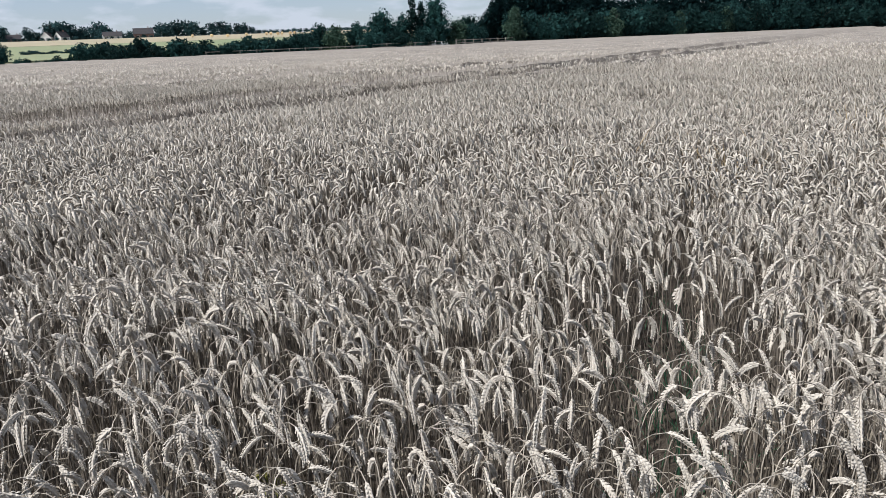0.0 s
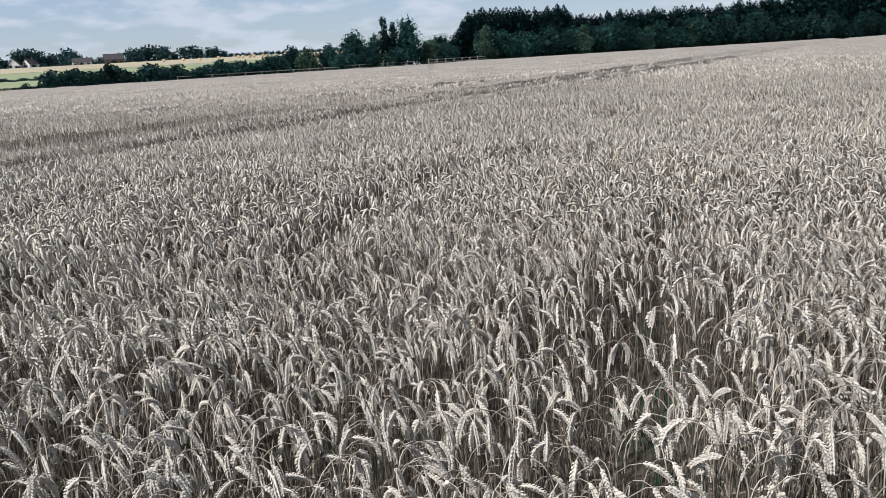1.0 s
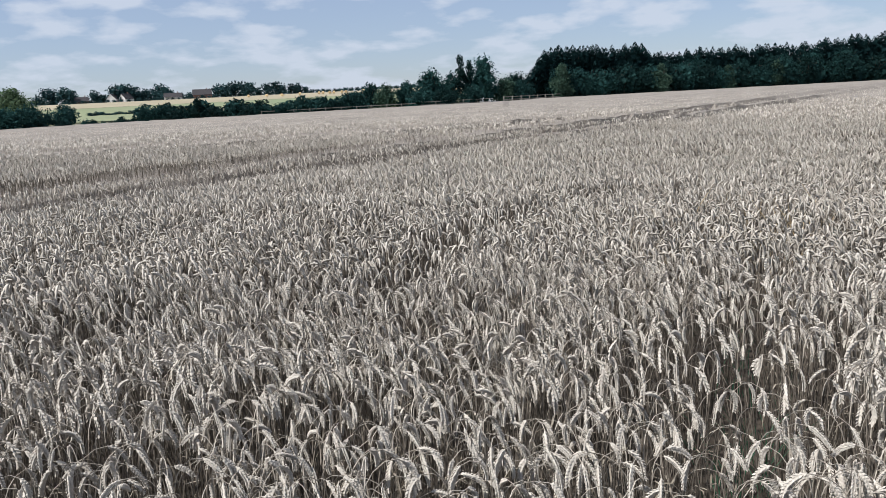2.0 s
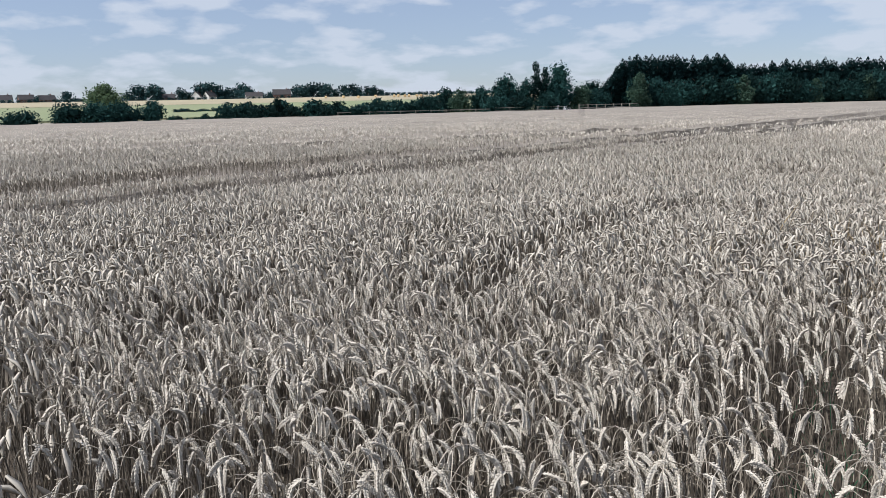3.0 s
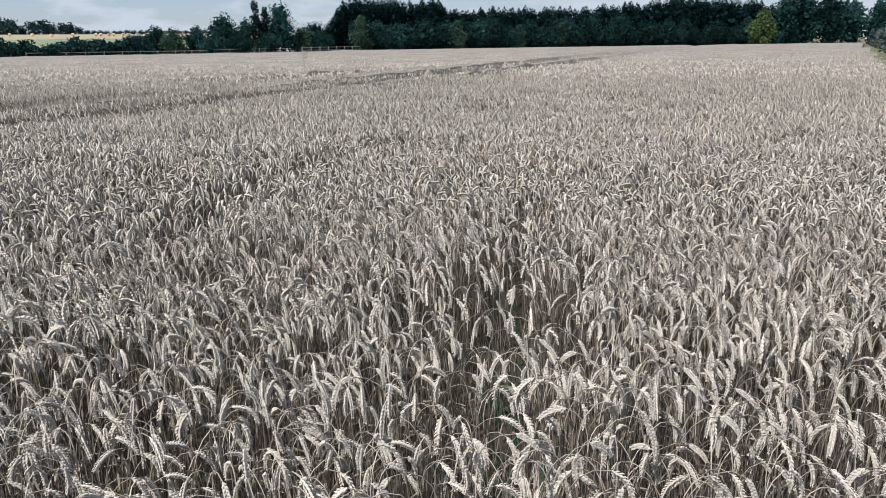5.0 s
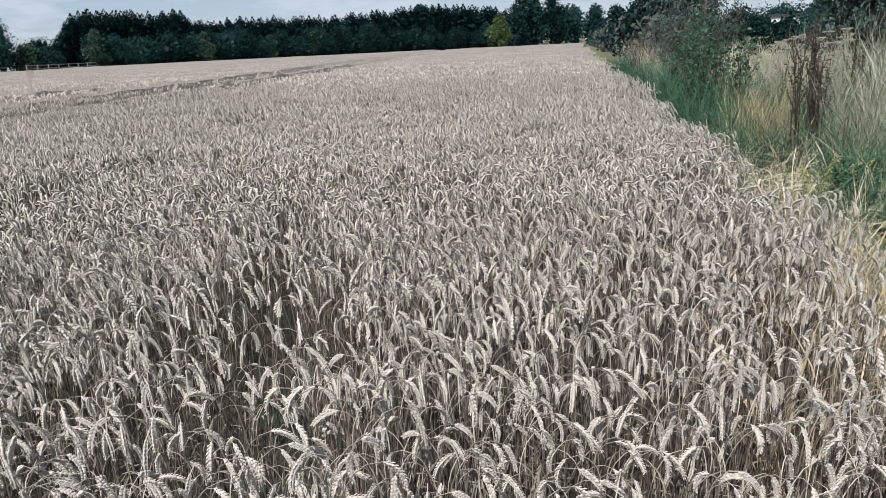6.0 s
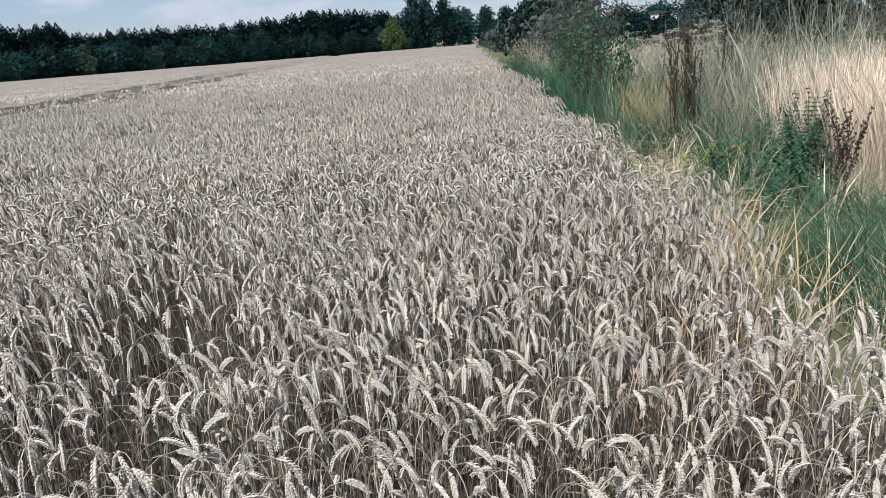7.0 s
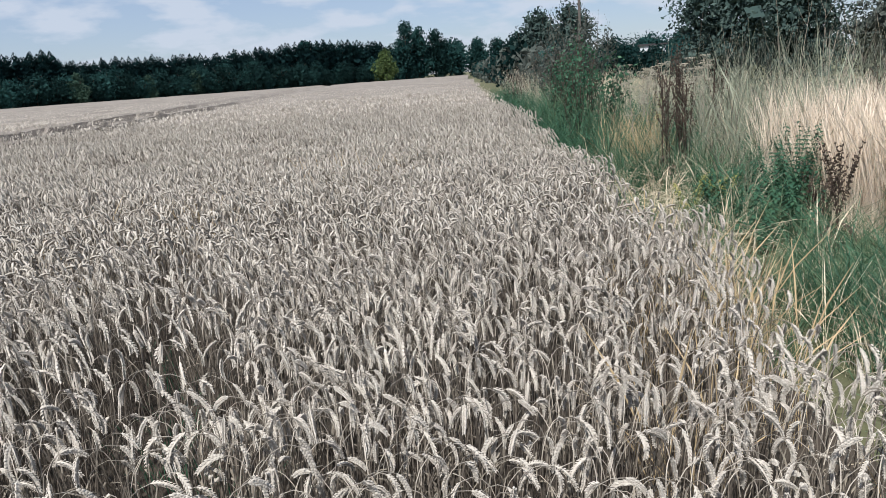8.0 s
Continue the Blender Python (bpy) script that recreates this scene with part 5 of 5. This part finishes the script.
def build_margin_weeds():
    rng = np.random.default_rng(850)
    for i, (s, c, h) in enumerate(((10.2, 3.05, 2.05), (10.35, 3.2, 1.95), (10.5, 3.3, 1.8), (10.1, 3.15, 1.7), (10.0, 2.9, 1.6), (11.5, 4.0, 1.95), (11.9, 4.3, 1.7), (6.2, 3.35, 1.05), (7.0, 3.48, 0.5), (14.0, 4.2, 1.8), (8.8, 5.2, 1.8), (7.4, 5.6, 1.75), (16.0, 5.0, 1.9))):
        dock(860 + i, h, sc_at(s, c))
    for i, (s, c, h) in enumerate(((7.0, 3.05, 0.75), (7.4, 3.5, 1.0), (7.7, 3.75, 1.05), (7.6, 2.9, 0.65), (6.6, 3.0, 0.55), (4.4, 3.5, 0.6), (12.3, 3.9, 1.1), (13.2, 4.4, 1.25), (12.8, 3.4, 0.9),
                                   (15.5, 3.3, 0.9), (17.0, 2.9, 0.9), (18.2, 2.7, 1.0), (14.6, 3.0, 0.7), (20.5, 2.8, 1.0), (22.5, 2.7, 1.1), (16.2, 3.8, 1.3), (8.4, 3.1, 0.5),
                                   (12.7, 2.35, 0.95), (13.3, 2.45, 1.0), (14.1, 2.3, 1.0), (12.3, 2.6, 0.75), (15.0, 2.2, 1.05), (16.3, 2.15, 1.1), (18.5, 2.1, 1.1), (21.0, 2.05, 1.2), (24.0, 2.0, 1.2), (26.7, 1.95, 1.3), (29.0, 1.95, 1.3), (8.4, 3.85, 0.9), (8.5, 3.62, 0.65), (8.7, 4.0, 0.95), (8.2, 3.7, 0.6), (9.1, 3.3, 0.45), (10.9, 3.4, 1.0), (11.4, 3.2, 0.9), (12.0, 3.5, 1.15), (13.0, 3.7, 1.2), (13.8, 3.3, 1.05), (14.4, 3.8, 1.25), (9.4, 3.9, 0.95), (9.0, 4.4, 1.1))):
        nettle(880 + i, h, sc_at(s, c), WEED, "dark green nettle clump in the margin")
    for i, (s, c, h) in enumerate(((8.3, 2.95, 0.5), (13.6, 3.6, 1.2))):
        nettle(910 + i, h, sc_at(s, c), YELLOWING, "yellowing leafy weed at the crop's edge", "yellow_weed")
    for i in range(20):
        s, c = rng.uniform(11.0, 15.5), rng.uniform(2.8, 4.2)
        hogweed(920 + i, rng.uniform(1.05, 1.6), sc_at(s, c))
    for i in range(34):
        s, c = rng.uniform(6.0, 12.5), rng.uniform(3.8, 7.0)
        bare_stalk(950 + i, rng.uniform(1.7, 2.5), sc_at(s, c))
    twig_shrub(970, 3.2, 2.3, sc_at(20.3, 3.35), "slender many-stemmed shrub with sparse grey leaves", TWIG, SHRUBLEAF, 2600)
    for i, (s, c, h) in enumerate(((14.5, 2.45, 2.0), (15.4, 2.75, 2.2), (16.6, 2.6, 2.1), (17.9, 2.8, 2.25), (14.0, 2.95, 1.8), (19.2, 2.5, 2.0))):
        twig_shrub(1320 + i, h, 0.8, sc_at(s, c), "tall dark-stemmed willowherb with narrow green leaves", DOCKRED, WEED, 520, "willowherb", 14, 0.05)
    twig_shrub(971, 2.3, 1.6, sc_at(24.5, 3.2), "slender many-stemmed shrub with sparse grey leaves", TWIG, SHRUBLEAF, 1500)
    twig_shrub(972, 2.7, 2.2, sc_at(30.0, 3.6), "slender many-stemmed shrub with sparse grey leaves", TWIG, SHRUBLEAF, 1500)
    twig_shrub(973, 1.7, 2.0, sc_at(33.0, 2.75), "clump of brown dead willowherb", DOCKRED, UMBEL, 900, "willowherb", 50, 0.04)
    twig_shrub(974, 1.5, 1.8, sc_at(38.0, 2.8), "clump of brown dead willowherb", DOCKRED, UMBEL, 900, "willowherb", 40, 0.04)
    for i, (s, c, h) in enumerate(((5.2, 6.6, 2.5), (6.2, 7.4, 2.7), (4.4, 6.2, 2.3), (8.2, 7.2, 2.7), (7.0, 6.3, 2.4), (10.6, 7.2, 2.6), (3.6, 6.0, 2.3))):
        twig_shrub(1300 + i, h, 1.9, sc_at(s, c), "tangle of tall dry grey-brown stems", DEADSTALK, UMBEL, 700, "dead_willowherb", 44, 0.03)
    twig_shrub(975, 3.0, 2.6, sc_at(9.6, 8.2), "leggy shrub with thin bare twigs", TWIG, SHRUBLEAF, 900)
    twig_shrub(976, 2.6, 2.2, sc_at(12.2, 8.0), "leggy shrub with thin bare twigs", TWIG, SHRUBLEAF, 900)
    twig_shrub(977, 2.9, 2.2, sc_at(7.2, 8.4), "leggy shrub with thin bare twigs", TWIG, SHRUBLEAF, 700)
    # hedge that runs on along the margin
    for i, s in enumerate(np.arange(44, 250, 5.5)):
        h = rng.uniform(2.2, 3.6) + 0.006 * s
        plant_tree("hedge_bush", broad_tree(h, 4.6, 1000 + i % 4, 300, 0.4, 0.0, 9, 0.0, 1.3, 12), SHRUBLEAF if i % 3 else BROAD, sc_at(s, rng.uniform(4.6, 6.0)), "grey-green bush in the hedge along the crop", "bush", "side hedge")
    # large trees behind
    for az, r, h, w, mat, label in (
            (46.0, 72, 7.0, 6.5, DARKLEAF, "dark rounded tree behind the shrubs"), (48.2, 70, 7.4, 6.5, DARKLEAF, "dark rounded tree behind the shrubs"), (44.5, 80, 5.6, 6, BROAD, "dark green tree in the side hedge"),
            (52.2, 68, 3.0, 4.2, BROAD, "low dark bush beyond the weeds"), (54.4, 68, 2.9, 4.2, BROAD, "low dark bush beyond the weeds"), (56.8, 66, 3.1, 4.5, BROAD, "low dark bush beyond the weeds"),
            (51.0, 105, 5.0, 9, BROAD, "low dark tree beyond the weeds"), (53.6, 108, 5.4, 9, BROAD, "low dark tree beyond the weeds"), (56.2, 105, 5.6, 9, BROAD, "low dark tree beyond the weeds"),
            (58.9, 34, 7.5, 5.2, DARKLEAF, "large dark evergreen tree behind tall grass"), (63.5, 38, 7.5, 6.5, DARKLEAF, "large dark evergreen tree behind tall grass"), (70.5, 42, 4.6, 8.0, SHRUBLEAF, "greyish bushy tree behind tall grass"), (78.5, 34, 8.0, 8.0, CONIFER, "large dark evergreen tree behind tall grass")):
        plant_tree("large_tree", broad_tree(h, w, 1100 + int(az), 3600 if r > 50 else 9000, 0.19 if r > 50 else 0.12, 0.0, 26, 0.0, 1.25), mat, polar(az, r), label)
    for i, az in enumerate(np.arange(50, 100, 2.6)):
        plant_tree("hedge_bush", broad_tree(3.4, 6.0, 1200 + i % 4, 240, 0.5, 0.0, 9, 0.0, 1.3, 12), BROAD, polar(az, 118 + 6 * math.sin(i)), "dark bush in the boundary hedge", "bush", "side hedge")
    p = thing("utility_pole", "dark wooden utility pole with a crossarm", "pole")
    part("pole", Soup().add(*tube([(0, 0, 0), (0, 0, 4.5), (0, 0, 9)], [0.15, 0.13, 0.11], 10)).mesh("pole", [POLEWOOD]), p)
    part("crossarm", Soup().add(*box(0, 0, 8.6, 1.6, 0.1, 0.12)).mesh("crossarm", [POLEWOOD]), p)
    p.matrix_basis = turned(polar(48.95, 66), 0.6)
    # green weeds low among the wheat
    rng = np.random.default_rng(991)
    thin_green = [grass_tuft(992 + k, 7, 0.25, 0.5, 0.006, 0.08, 0.0, 0.4, 3) for k in range(4)]
    spots = np.array([(1.02, 2.45), (1.0, 2.75), (1.22, 3.35), (0.85, 2.2), (1.42, 4.0), (0.95, 3.0)])
    xy = np.repeat(spots, 3, 0) + rng.normal(0, 0.05, (18, 2))
    sow("green_grass", thin_green, xy, [WEED], "thin green grass in a gap of the wheat", "grass", 993, 0.8, 1.1, 0.1)
    nettle(996, 0.40, Vector((-0.44, 1.96, 0)), YELLOWING, "thin yellowing weed among the wheat", "crop_weed")


build_margin_grass()
build_margin_weeds()
